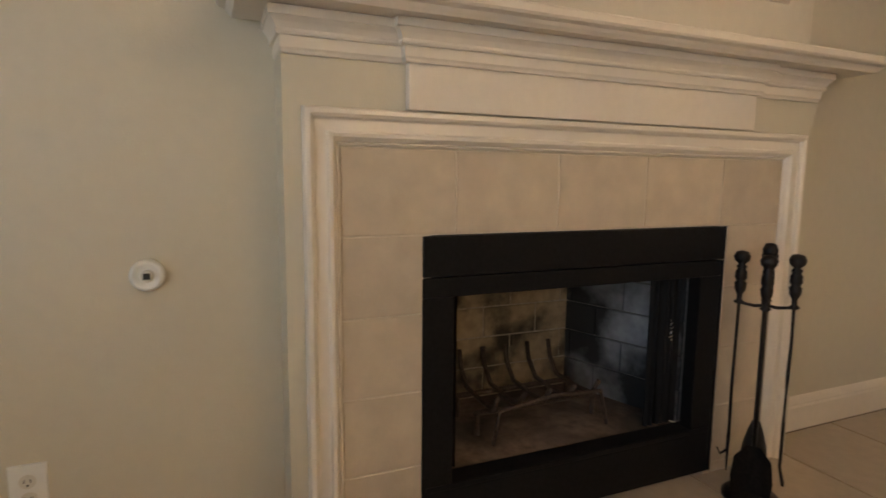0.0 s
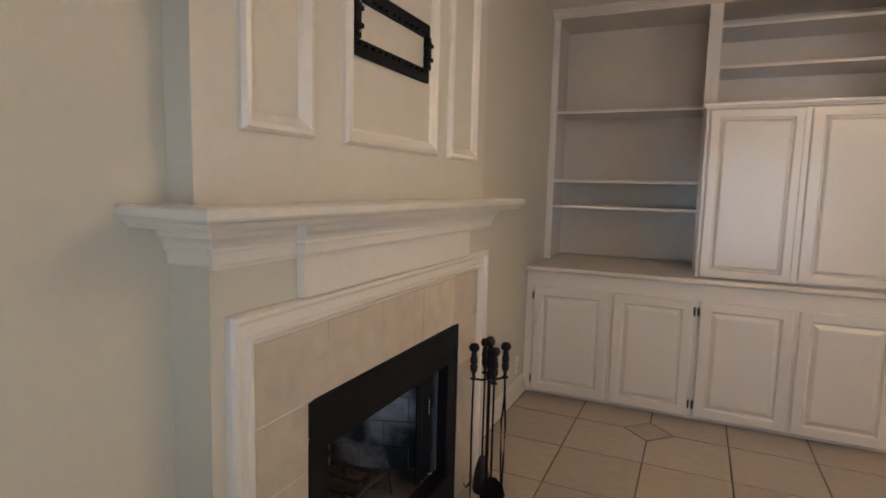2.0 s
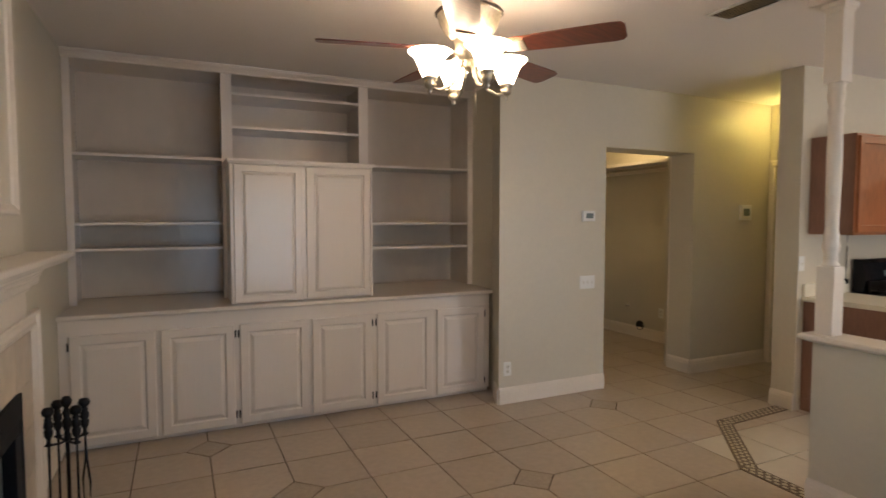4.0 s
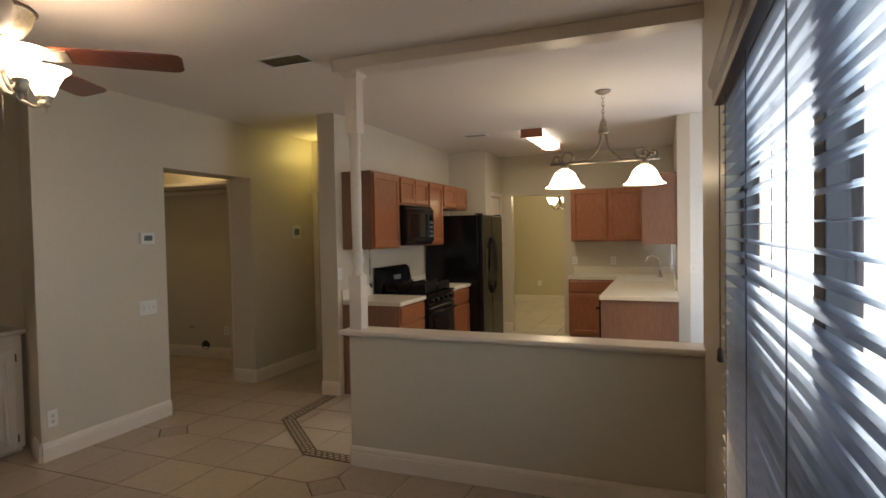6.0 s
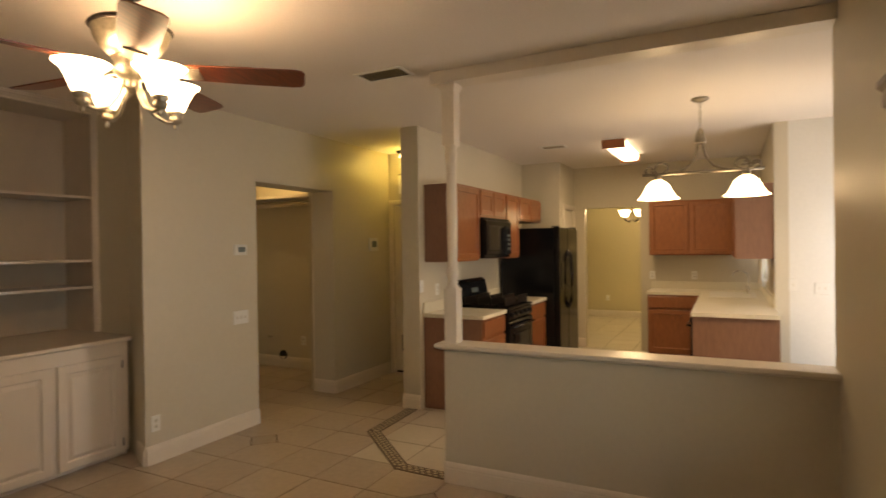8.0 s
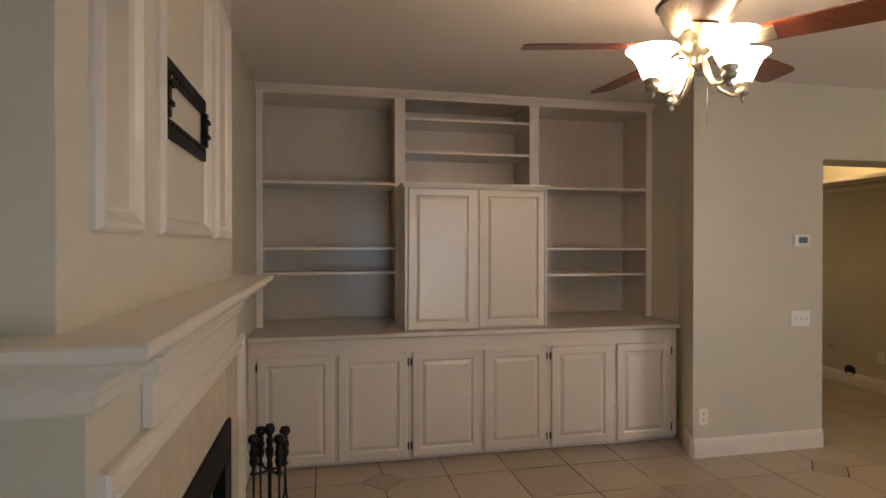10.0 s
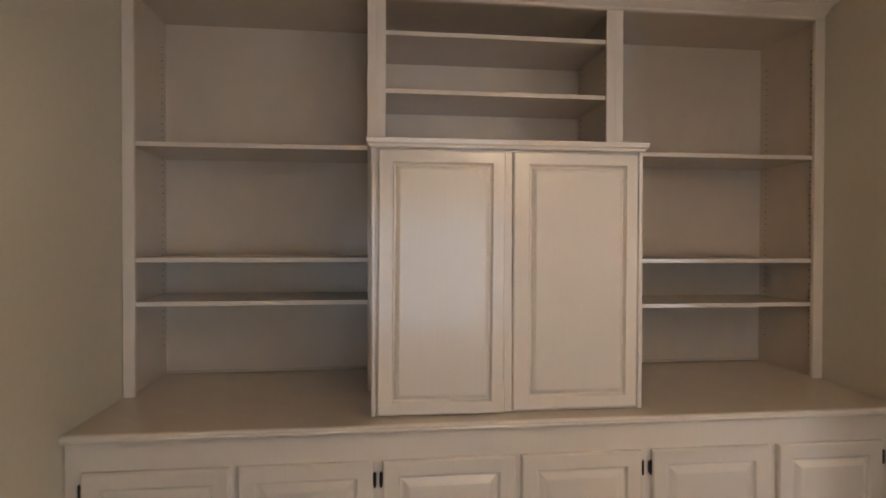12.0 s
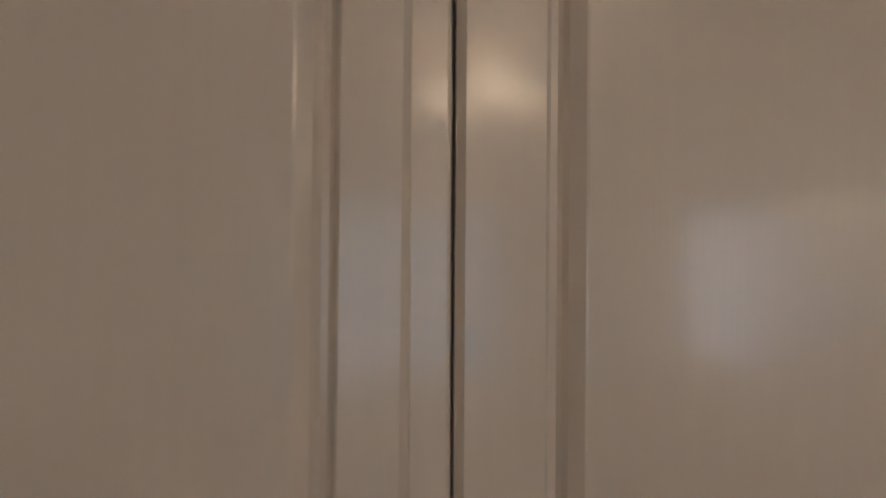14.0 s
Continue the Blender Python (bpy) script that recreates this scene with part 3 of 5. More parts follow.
bm_loft(bm, [(z - 0.012, *r) for z, *r in ((1.329, -0.08, 0.140, -0.935, 1.009), (1.337, -0.08, 0.147, -0.943, 1.017), (1.345, -0.08, 0.152, -0.948, 1.022), (1.350, -0.08, 0.165, -0.962, 1.036), (1.356, -0.08, 0.169, -0.966, 1.040),
             (1.372, -0.08, 0.169, -0.966, 1.040), (1.377, -0.08, 0.164, -0.961, 1.035))])
part("mantel_shelf", bm, TRIM, mantel)
# moulded surround, open at the floor
bm = bmesh.new()
prof = [(0.0, 0.036), (0.0, 0.056), (0.006, 0.064), (0.018, 0.066), (0.026, 0.061), (0.030, 0.050), (0.034, 0.049), (0.064, 0.053), (0.070, 0.060), (0.080, 0.060), (0.090, 0.052), (0.093, 0.046), (0.097, 0.050), (0.102, 0.046), (0.102, 0.020)]
loops = [[bm.verts.new((f, y, z)) for y, z in ((-0.805 + i * 0.8, 0.001), (-0.805 + i * 0.8, 1.119 - i * 0.80), (0.826 - i * 0.86, 1.119 - i * 0.80), (0.826 - i * 0.86, 0.001))] for i, f in prof]
for a, b in zip(loops, loops[1:]):
    for k in range(3):
        bm.faces.new((a[k], a[k + 1], b[k + 1], b[k]))
part("surround_moulding", bm, TRIM, mantel)

tilework = thing("fireplace_tile_surround", BX, -2.04, 0, "beige ceramic tile facing around the firebox", "tile surround")
bm = bmesh.new()
for a in ((-0.722, -0.498, 0, 1.036), (0.478, 0.738, 0, 1.036), (-0.498, 0.478, 0.826, 1.036)):
    bm_box(bm, 0.0, 0.0402, a[0], a[1], a[2], a[3])
part("grout_bed", bm, HEARTH_GROUT, tilework)


def flat_tile(y0, y1, z0, z1):
    bm = bmesh.new()
    g = 0.0014
    bm_panel(bm, y1 - y0 - 2 * g, z1 - z0 - 2 * g, [(0, 0), (0, 0.0025), (0.002, 0.0045)])
    p = part("tile", bm, HEARTH, tilework)
    p.matrix_local = pose(0.0375, y0 + g, z0 + g, random.uniform(-0.15, 0.15), 0, 90 + random.uniform(-0.25, 0.25))


ys = [-0.722, -0.432, -0.130, 0.172, 0.474, 0.738]
for a, b in zip(ys, ys[1:]):
    flat_tile(a, b, 0.828, 1.034)
for z in range(5):
    z0, z1 = max(0.002, 0.828 - 0.198 * (z + 1)), 0.828 - 0.198 * z
    if z1 > 0.03:
        flat_tile(-0.722, -0.500, z0, z1)
        flat_tile(0.480, 0.738, z0, z1)

fire = thing("fireplace_insert", BX, -2.04, 0, "black steel fireplace insert with a sooty brick firebox", "fireplace")
Y0, Y1 = -0.520, 0.490
box("hood", 0.0, 0.052, Y0, Y1, 0.722, 0.824, BLACK, fire, 0.003)
box("lintel", -0.01, 0.0455, Y0, Y1, 0.668, 0.719, BLACK, fire, 0.003)
box("side_panel", 0.0, 0.047, Y0, Y0 + 0.085, 0.15, 0.668, BLACK, fire, 0.002)
box("side_panel", 0.0, 0.047, Y1 - 0.085, Y1, 0.15, 0.668, BLACK, fire, 0.002)
box("louvre_panel", -0.02, 0.046, Y0, Y1, 0.012, 0.150, BLACK, fire, 0.003)
box("ash_lip", -0.02, 0.052, Y0 + 0.01, Y1 - 0.01, 0.153, 0.168, BLACK, fire, 0.002)
for y in (Y1 + 0.001,):
    box("edge_strip", 0.036, 0.055, y, y + 0.005, 0.012, 0.826, CHROME, fire, label="thin bright metal edge strip")
# firebox shell: floor, back, splayed sides, top
bm = bmesh.new()
bm_box(bm, -0.48, -0.02, -0.42, 0.40, 0.13, 0.165)
part("firebox_floor", bm, ASH, fire, "ash-strewn firebox floor")
for sgn, y0, y1 in ((-1, -0.44, -0.29), (1, 0.42, 0.27)):
    bm = bmesh.new()
    bm_prism(bm, [(-0.02, y0 + 0.006 * sgn), (-0.46, y1 + 0.006 * sgn), (-0.46, y1 + 0.035 * sgn), (-0.02, y0 + 0.03 * sgn)], 0.16, 0.72)
    lining = part("firebox_side", bm, SOOTED, fire, "firebox side lined with bleached, sooty firebrick")
    a, b = Vector((-0.02, y0, 0)), Vector((-0.46, y1, 0))
    run = (b - a).normalized()
    ang = math.degrees(math.atan2(run.y, run.x))
    for r in range(5):
        u = 0.0 if r % 2 else -0.11
        while u < 0.455:
            u0, u1 = max(0.0, u), min(0.463, u + 0.22)
            if u1 - u0 > 0.02:
                bm = bmesh.new()
                bm_box(bm, u0 + 0.002, u1 - 0.002, -0.005, 0.005 + random.uniform(0, 0.002), 0.169 + r * 0.112, 0.275 + r * 0.112 if r < 4 else 0.715, 0.002)
                bmesh.ops.transform(bm, matrix=pose(-0.02, y0, 0, 0, 0, ang), verts=bm.verts)
                part("firebrick", bm, BRICK_SIDE, lining)
            u += 0.22
box("firebox_back", -0.50, -0.462, -0.31, 0.29, 0.16, 0.74, MORTAR, fire)
for r in range(5):
    z0 = 0.167 + r * 0.112
    off = 0.11 if r % 2 else 0.0
    y = -0.31 - off
    while y < 0.29:
        a, b = max(-0.31, y), min(0.29, y + 0.22)
        if b - a > 0.02:
            box("firebrick", -0.462, -0.455 + random.uniform(-0.002, 0.002), a + 0.003, b - 0.003, z0 + 0.003, z0 + 0.109, BRICK, fire, 0.003)
        y += 0.22
box("firebox_top", -0.50, -0.02, -0.46, 0.44, 0.725, 0.745, DARK, fire)
for y0, y1 in ((-0.45, -0.395), (0.285, 0.43)):
    bm = bmesh.new()
    n = int((y1 - y0) / 0.006)
    edge = [(-0.036 + 0.010 * math.sin(k * 1.7 + math.sin(k * 0.6)), y0 + (y1 - y0) * k / n) for k in range(n + 1)]
    bm_prism(bm, [(x + 0.002, y) for x, y in edge] + [(x - 0.002, y) for x, y in edge[::-1]], 0.168, 0.67)
    part("mesh_curtain", bm, BLACK, fire, "gathered black mesh curtain")
tube("spring_handle", [(-0.018 + 0.006 * math.cos(k), 0.36 + 0.006 * math.sin(k), 0.455 + 0.0022 * k) for k in range(32)], 0.0018, CHROME, fire, 6)

grate = thing("fireplace_grate", -0.16, -2.06, 0.167, "rusty black iron log grate with upturned bars", "grate")
for k in range(5):
    y = -0.20 + k * 0.092
    tube("grate_bar", [(0.14, y, 0.15), (0.11, y, 0.10), (0.02, y + 0.01, 0.085), (-0.12, y + 0.02, 0.085), (-0.17, y + 0.02, 0.14), (-0.185, y + 0.02, 0.20)], 0.0085, RUST, grate, 7)
for x in (0.06, -0.09):
    tube("cross_bar", [(x, -0.24, 0.072), (x, 0.22, 0.072)], 0.009, RUST, grate, 7)
for x in (0.06, -0.09):
    for y in (-0.23, 0.21):
        tube("grate_leg", [(x, y, 0.0), (x, y, 0.075)], 0.009, RUST, grate, 7)
tube("front_rail", [(0.15, -0.22, 0.005), (0.15, -0.20, 0.11), (0.15, 0.0, 0.13), (0.15, 0.17, 0.12), (0.15, 0.20, 0.005)], 0.007, RUST, grate, 7)

# fire tools on their stand
stand = thing("fire_tool_stand", 0.28, -1.54, 0, "black wrought iron fire tool stand beside the firebox", "fire tool stand")
lathe("base", [(0.080, 0.0), (0.080, 0.012), (0.068, 0.022), (0.03, 0.030), (0.016, 0.05), (0.0, 0.06)], IRON, stand, 28)
lathe("pole", [(0.0075, 0.02), (0.0075, 0.60), (0.012, 0.61), (0.012, 0.63), (0.009, 0.64), (0.016, 0.665), (0.017, 0.69), (0.011, 0.70), (0.016, 0.72), (0.011, 0.735), (0.008, 0.74), (0.019, 0.755), (0.021, 0.77), (0.014, 0.787), (0.0, 0.79)], IRON, stand, 14)
for k in range(4):
    a = radians(306 + 90 * k)
    c, s = math.cos(a), math.sin(a)
    tube("hook_arm", [(0, 0, 0.605), (0.03 * c, 0.03 * s, 0.60), (0.062 * c, 0.062 * s, 0.605), (0.073 * c, 0.073 * s, 0.622)], 0.005, IRON, stand, 7)
HANDLE = [(0.005, 0.60), (0.013, 0.607), (0.006, 0.615), (0.006, 0.63), (0.012, 0.645), (0.0135, 0.665), (0.009, 0.672), (0.0135, 0.68), (0.0125, 0.70), (0.009, 0.706), (0.012, 0.715), (0.007, 0.722), (0.016, 0.732), (0.0185, 0.745), (0.013, 0.759), (0.0, 0.763)]


def fire_tool(kind, k, label):
    a = radians(306 + 90 * k)
    t = thing(kind, 0.28 + 0.07 * math.cos(a), -1.54 + 0.07 * math.sin(a), 0.0, label, "fire tool", "fire tools on the stand", rz=306 + 90 * k)
    lathe("handle", [(r * 1.25, z) for r, z in HANDLE], IRON, t, 12)
    if kind == "fireplace_tongs":
        for sgn in (-1, 1):
            tube("tong_arm", [(0, 0, 0.6), (0.002, 0.004 * sgn, 0.5), (0.0, 0.028 * sgn, 0.40), (0, 0.02 * sgn, 0.25), (0, 0.006 * sgn, 0.12), (0.012, 0.012 * sgn, 0.07)], 0.0045, IRON, t, 7)
    else:
        tube("shaft", [(0, 0, 0.61), (0.002, 0, 0.35), (0, 0, 0.18)], 0.0048, IRON, t, 7)
    return t


t = fire_tool("fireplace_shovel", 0, "black iron fireplace shovel hanging on the stand")
bm = bmesh.new()
vs = [[bm.verts.new((0.006 + 0.014 * abs(u) ** 2 * (1 if j else 0.4), u * w, z)) for u in (-1, -0.5, 0, 0.5, 1)] for j, (w, z) in enumerate(((0.018, 0.20), (0.048, 0.165), (0.055, 0.10), (0.05, 0.055)))]
for r0, r1 in zip(vs, vs[1:]):
    for i in range(4):
        bm.faces.new((r0[i], r0[i + 1], r1[i + 1], r1[i]))
bmesh.ops.solidify(bm, geom=bm.faces[:], thickness=0.003)
part("blade", bm, IRON, t)
t = fire_tool("fireplace_brush", 2, "black fireplace brush with dark bristles")
lathe("bristle_head", [(0.012, 0.22), (0.022, 0.19), (0.034, 0.14), (0.040, 0.07), (0.036, 0.055), (0.0, 0.055)], DARK, t, 16)
fire_tool("fireplace_tongs", 1, "black iron log tongs hanging on the stand")
t = fire_tool("fireplace_poker", 3, "black iron fireplace poker hanging on the stand")
tube("poker_tip", [(0, 0, 0.19), (0, 0, 0.07)], 0.005, IRON, t, 7, [0.006, 0.002])
tube("poker_hook", [(0, 0, 0.14), (0.02, 0, 0.12), (0.03, 0, 0.14)], 0.004, IRON, t, 7, [0.005, 0.004, 0.002])

# empty tv wall bracket
brk = thing("tv_wall_bracket", BX + 0.001, -2.31, 1.80, "empty black steel television wall bracket", "wall bracket")
for flip in (0, 1):
    bm = bmesh.new()
    zz = lambda a, b: (a, b) if not flip else (0.208 - b, 0.208 - a)
    for a, b in ((0.0, 0.030), (0.041, 0.047)):
        bm_box(bm, 0.0, 0.014, 0, 0.50, *zz(a, b))
    for i in range(13):
        c = min(max(i * 0.0417, 0.010), 0.49)
        w = 0.016 if i in (5, 7) else 0.010
        bm_box(bm, 0.0, 0.0138, c - w, c + w, *zz(0.0298, 0.0412))
    part("slotted_rail", bm, BLACK, brk)
for y in (0.0, 0.474):
    bm = bmesh.new()
    bm_box(bm, 0.002, 0.022, y, y + 0.026, 0.047, 0.161)
    for a in (0.075, 0.125):
        bm_box(bm, 0.002, 0.030, y - 0.004, y + 0.030, a, a + 0.014, 0.002)
    part("upright", bm, BLACK, brk)
    for a in (0.062, 0.148):
        box("bolt", 0.022, 0.026, y + 0.010, y + 0.018, a, a + 0.008, CHROME, brk)

# ---------------------------------------------------------------- built-in cabinets
counter = thing("built_in_countertop", 0, 0, 0.9, "cream painted wooden countertop of the built-in, wall to wall", "countertop")
bm = bmesh.new()
bm_prism(bm, [(0.002, -0.047), (3.19, -0.047), (3.205, 0.02), (3.24, 0.88), (0.002, 0.88)], -0.028, 0.0)
part("top", bm, CAB_SHADED, counter)
bm = bmesh.new()
prof = [(0.0, 0.0), (0.012, -0.002), (0.016, -0.008), (0.014, -0.014), (0.017, -0.020), (0.010, -0.030), (0.0, -0.034)]
A, B = [bm.verts.new((0.002, -0.047 - f, z)) for f, z in prof], [bm.verts.new((3.18, -0.047 - f, z)) for f, z in prof]
for i in range(len(prof) - 1):
    bm.faces.new((A[i], A[i + 1], B[i + 1], B[i]))
bm.faces.new(A[::-1]), bm.faces.new(B)
part("front_moulding", bm, CAB, counter)
FY = -0.030
DOORS = [(0.062, 0.556), (0.586, 1.060), (1.095, 1.588), (1.613, 2.085), (2.128, 2.613), (2.653, 3.108)]
for u, (x0, x1) in enumerate(((0.003, 1.0725), (1.0725, 2.1125), (2.1125, 3.165))):
    c = thing("base_cabinet", x0, FY, 0, "cream painted built-in base cabinet with two raised-panel doors", "cabinet", "built-in base cabinets")
    w = x1 - x0
    bm = bmesh.new()
    bm_box(bm, 0.0, w, 0.0, 0.84, 0.040, 0.866)
    part("body", bm, CAB, c)
    box("toe_kick", 0.0, w, 0.030, 0.80, 0.001, 0.040, CAB, c, label="pale recessed toe kick")
    for k in range(2):
        a, b = DOORS[2 * u + k]
        d = panel("door", a - x0, -0.002, 0.034, b - a, 0.731, RAISED, CAB, c)
        hx = -0.006 if k == 0 else b - a + 0.006
        for hz in (0.055, 0.64):
            bm = bmesh.new()
            bm_box(bm, hx - 0.006, hx + 0.006, -0.012, -0.001, hz, hz + 0.045, 0.002)
            bm_lathe(bm, [(0.004, 0.0), (0.004, 0.055), (0.0, 0.06)], 8, (hx, -0.013, hz - 0.005))
            part("hinge", bm, BRONZE, d, "dark bronze hinge")

BY = 0.415
units = [(0.003, 1.07, (1.992, 1.494, 1.305), "left"), (1.07, 2.17, (2.51, 2.25), "mid"), (2.17, 3.235, (1.99, 1.485, 1.272), "right")]
for x0, x1, shelves, which in units:
    mid = which == "mid"
    b = thing("bookcase", x0, BY, 0.901, "empty cream painted built-in bookcase bay with adjustable shelves", "bookcase", "built-in bookcase bays")
    w, top = x1 - x0, H - 0.004 - 0.901
    zb = 1.056 if mid else 0.0
    s0, s1 = (0.048, 0.040) if which == "left" else (0.040, 0.040) if mid else (0.040, 0.050)
    # sides, back and shelves carry the bay's shade in their colour
    box("side_panel", 0.0, 0.02, 0.018, 0.45, zb, top, CAB_SHADED, b)
    box("side_panel", w - 0.02, w, 0.018, 0.45, zb, top, CAB_SHADED, b)
    box("back_panel", 0.02, w - 0.02, 0.435, 0.45, zb, top, CAB_SHADED, b)
    box("top_panel", 0.02, w - 0.02, 0.018, 0.435, top - 0.05, top - 0.03, CAB_SHADED, b)
    box("stile", 0.0, s0, 0.0, 0.018, zb, top, CAB, b, 0.001)
    box("stile", w - s1, w, 0.0, 0.018, zb, top, CAB, b, 0.001)
    box("top_rail", s0, w - s1, 0.0, 0.018, top - 0.054, top, CAB, b, 0.001)
    for z in shelves:
        bm = bmesh.new()
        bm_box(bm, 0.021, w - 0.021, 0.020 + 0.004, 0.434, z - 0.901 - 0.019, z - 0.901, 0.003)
        sh = part("shelf", bm, CAB_SHADED, b)
        # front strip in the lighter cabinet cream stands for the lit shelf edge
        box("lit_edge", 0.0215, w - 0.0215, 0.019, 0.0236, z - 0.901 - 0.0195, z - 0.901 + 0.0005, CAB, sh, 0.0015)
    if not mid:
        box("quarter_round", 0.02, w - 0.02, 0.425, 0.435, 0.001, 0.014, CAB_SHADED, b, 0.003)
    bm = bmesh.new()
    for side in (0.0205, w - 0.0245):
        for yy in (0.06, 0.38):
            z = zb + 0.15
            while z < top - 0.15:
                bm_box(bm, side, side + 0.004, yy, yy + 0.004, z, z + 0.004)
                z += 0.034
    tagged(part("shelf_pin_holes", bm, DARK, b), kind="stuff")
bm = bmesh.new()
prof = [(0.0, 2.642), (0.006, 2.644), (0.010, 2.649), (0.010, 2.656), (0.018, 2.661), (0.034, 2.674), (0.046, 2.680), (0.050, 2.688), (0.060, 2.691), (0.062, 2.697), (0.0, 2.697)]
A, B = [bm.verts.new((0.002, BY - f, z)) for f, z in prof], [bm.verts.new((3.225, BY - f, z)) for f, z in prof]
for i in range(len(prof) - 1):
    bm.faces.new((A[i], A[i + 1], B[i + 1], B[i]))
bm.faces.new(A[::-1]), bm.faces.new(B)
tagged(part("trim_crown", bm, CAB), "cream crown moulding over the built-in bookcase", "trim", kind="structure")

tv = thing("tv_cabinet", 1.055, 0.048, 0.901, "cream painted cabinet with two raised-panel doors, standing on the countertop", "cabinet")
box("body", 0.0, 1.06, 0.0, 0.74, 0.0, 1.022, CAB, tv, 0.002)
for x in (-0.004, 1.0505):
    box("corner_bead", x, x + 0.018, -0.014, 0.004, 0.0, 1.022, CAB, tv, 0.005)
bm = bmesh.new()
bm_loft(bm, [(z - 0.007, *r) for z, *r in ((1.026, -0.006, 1.066, -0.016, 0.74), (1.030, -0.012, 1.072, -0.024, 0.74), (1.038, -0.014, 1.074, -0.026, 0.74), (1.044, -0.019, 1.083, -0.033, 0.74), (1.058, -0.022, 1.086, -0.036, 0.74), (1.062, -0.019, 1.083, -0.033, 0.74))])
part("cornice", bm, CAB, tv)
TVD = [(0.0, 0.0), (0.0, 0.016), (0.006, 0.022), (0.047, 0.022), (0.049, 0.019), (0.052, 0.010), (0.055, 0.006), (0.060, 0.006), (0.063, 0.009), (0.066, 0.0145), (0.076, 0.0215), (0.078, 0.022)]
d = panel("door", 0.018, -0.001, 0.006, 0.486, 1.008, TVD, CAB, tv)
d.matrix_local = pose(0.018, -0.001, 0.006, 0, 0.35, -0.5)
d = panel("door", 0.538, -0.0055, 0.010, 0.505, 1.000, TVD, CAB, tv)
d.matrix_local = pose(0.538, -0.0055, 0.012, 0, 0.1, 0.5)
# the hand-made doors have wider stiles on one side
for d in [q for q in tv.children if q.name.startswith("door")]:
    for v in d.data.vertices:
        if 0.03 < v.co.x < 0.2:
            v.co.x += 0.015 if d.location.x > 0.3 else 0.006
box("astragal", 0.5055, 0.538, -0.0175, -0.001, 0.006, 1.014, CAB, tv, 0.004)

# ---------------------------------------------------------------- ceiling fan with lights
FX, FYY = 1.98, -1.88
FAN_TURN, LAMP_TURN = 23, -4
fan = thing("ceiling_fan", FX, FYY, H, "bronze ceiling fan with five cherry blades and four lit glass shades", "ceiling fan")
lathe("canopy", [(0.068, -0.001), (0.070, -0.02), (0.060, -0.055), (0.035, -0.085), (0.0, -0.09)], BRONZE, fan)
lathe("downrod", [(0.013, -0.085), (0.013, -0.23)], BRONZE, fan, 12)
D = -0.005
S = lambda prof: [(r, z + D) for r, z in prof]
lathe("motor_housing", S([(0.0, -0.155), (0.04, -0.16), (0.10, -0.175), (0.150, -0.195), (0.158, -0.21), (0.150, -0.225), (0.140, -0.26), (0.115, -0.30), (0.085, -0.325), (0.0, -0.33)]), PEWTER, fan, 36)
lathe("housing_band", S([(0.154, -0.200), (0.164, -0.210), (0.154, -0.220)]), BRONZE, fan, 36)
lathe("switch_housing", S([(0.055, -0.325), (0.074, -0.335), (0.068, -0.36), (0.075, -0.39), (0.05, -0.42), (0.03, -0.43), (0.035, -0.45), (0.014, -0.475), (0.0, -0.48)]), PEWTER, fan, 28)
BZ = -0.378 + D
for k in range(5):
    a = FAN_TURN + 72 * k
    m = pose(0, 0, BZ, 0, 0, a)
    bm = bmesh.new()
    outl = [(0.19, -0.052), (0.24, -0.062), (0.45, -0.072), (0.66, -0.076), (0.695, -0.070), (0.71, -0.048), (0.71, 0.048), (0.695, 0.070), (0.66, 0.076), (0.45, 0.072), (0.24, 0.062), (0.19, 0.052)]
    bm_prism(bm, outl, -0.003, 0.003)
    bmesh.ops.transform(bm, matrix=m @ pose(0, 0, 0.0, -12), verts=bm.verts)
    part("blade", bm, CHERRY, fan, "dark cherry fan blade")
    bm = bmesh.new()
    bm_prism(bm, [(0.062, -0.018), (0.15, -0.014), (0.19, -0.040), (0.27, -0.045), (0.275, 0.045), (0.19, 0.040), (0.15, 0.014), (0.062, 0.018)], -0.009, -0.004)
    bmesh.ops.transform(bm, matrix=m @ pose(0, 0, 0.0, -12), verts=bm.verts)
    part("blade_iron", bm, PEWTER, fan)
for k in range(4):
    a = radians(LAMP_TURN + 90 * k)
    c, s = math.cos(a), math.sin(a)
    r = 0.198
    P = lambda q, z: (q * c, q * s, z + D)
    tube("lamp_arm", [P(0.03, -0.43), P(0.055, -0.50), P(0.095, -0.555), P(0.15, -0.575), P(r, -0.565), P(r, -0.555)], 0.008, PEWTER, fan, 8)
    lathe("socket", [(0.004, -0.600), (0.011, -0.588), (0.009, -0.575), (0.023, -0.568), (0.029, -0.55), (0.021, -0.542), (0.032, -0.533), (0.032, -0.515), (0.024, -0.51)], PEWTER, fan, 16, P(r, 0))
    lathe("shade", [(0.033, -0.520), (0.043, -0.500), (0.056, -0.465), (0.074, -0.430), (0.100, -0.408), (0.102, -0.404), (0.095, -0.406), (0.069, -0.427), (0.051, -0.463), (0.036, -0.498), (0.0, -0.512)], SHADE, fan, 24, P(r, 0), label="frosted glass bowl shade, lit")
    lamp("fan_bulb", "POINT", (FX + r * c, FYY + r * s, H + D - 0.450), FAN_W, WARM, 0.035)
tube("pull_chain", [(0.02, -0.03, -0.56), (0.02, -0.03, -0.71)], 0.0012, PEWTER, fan, 5)


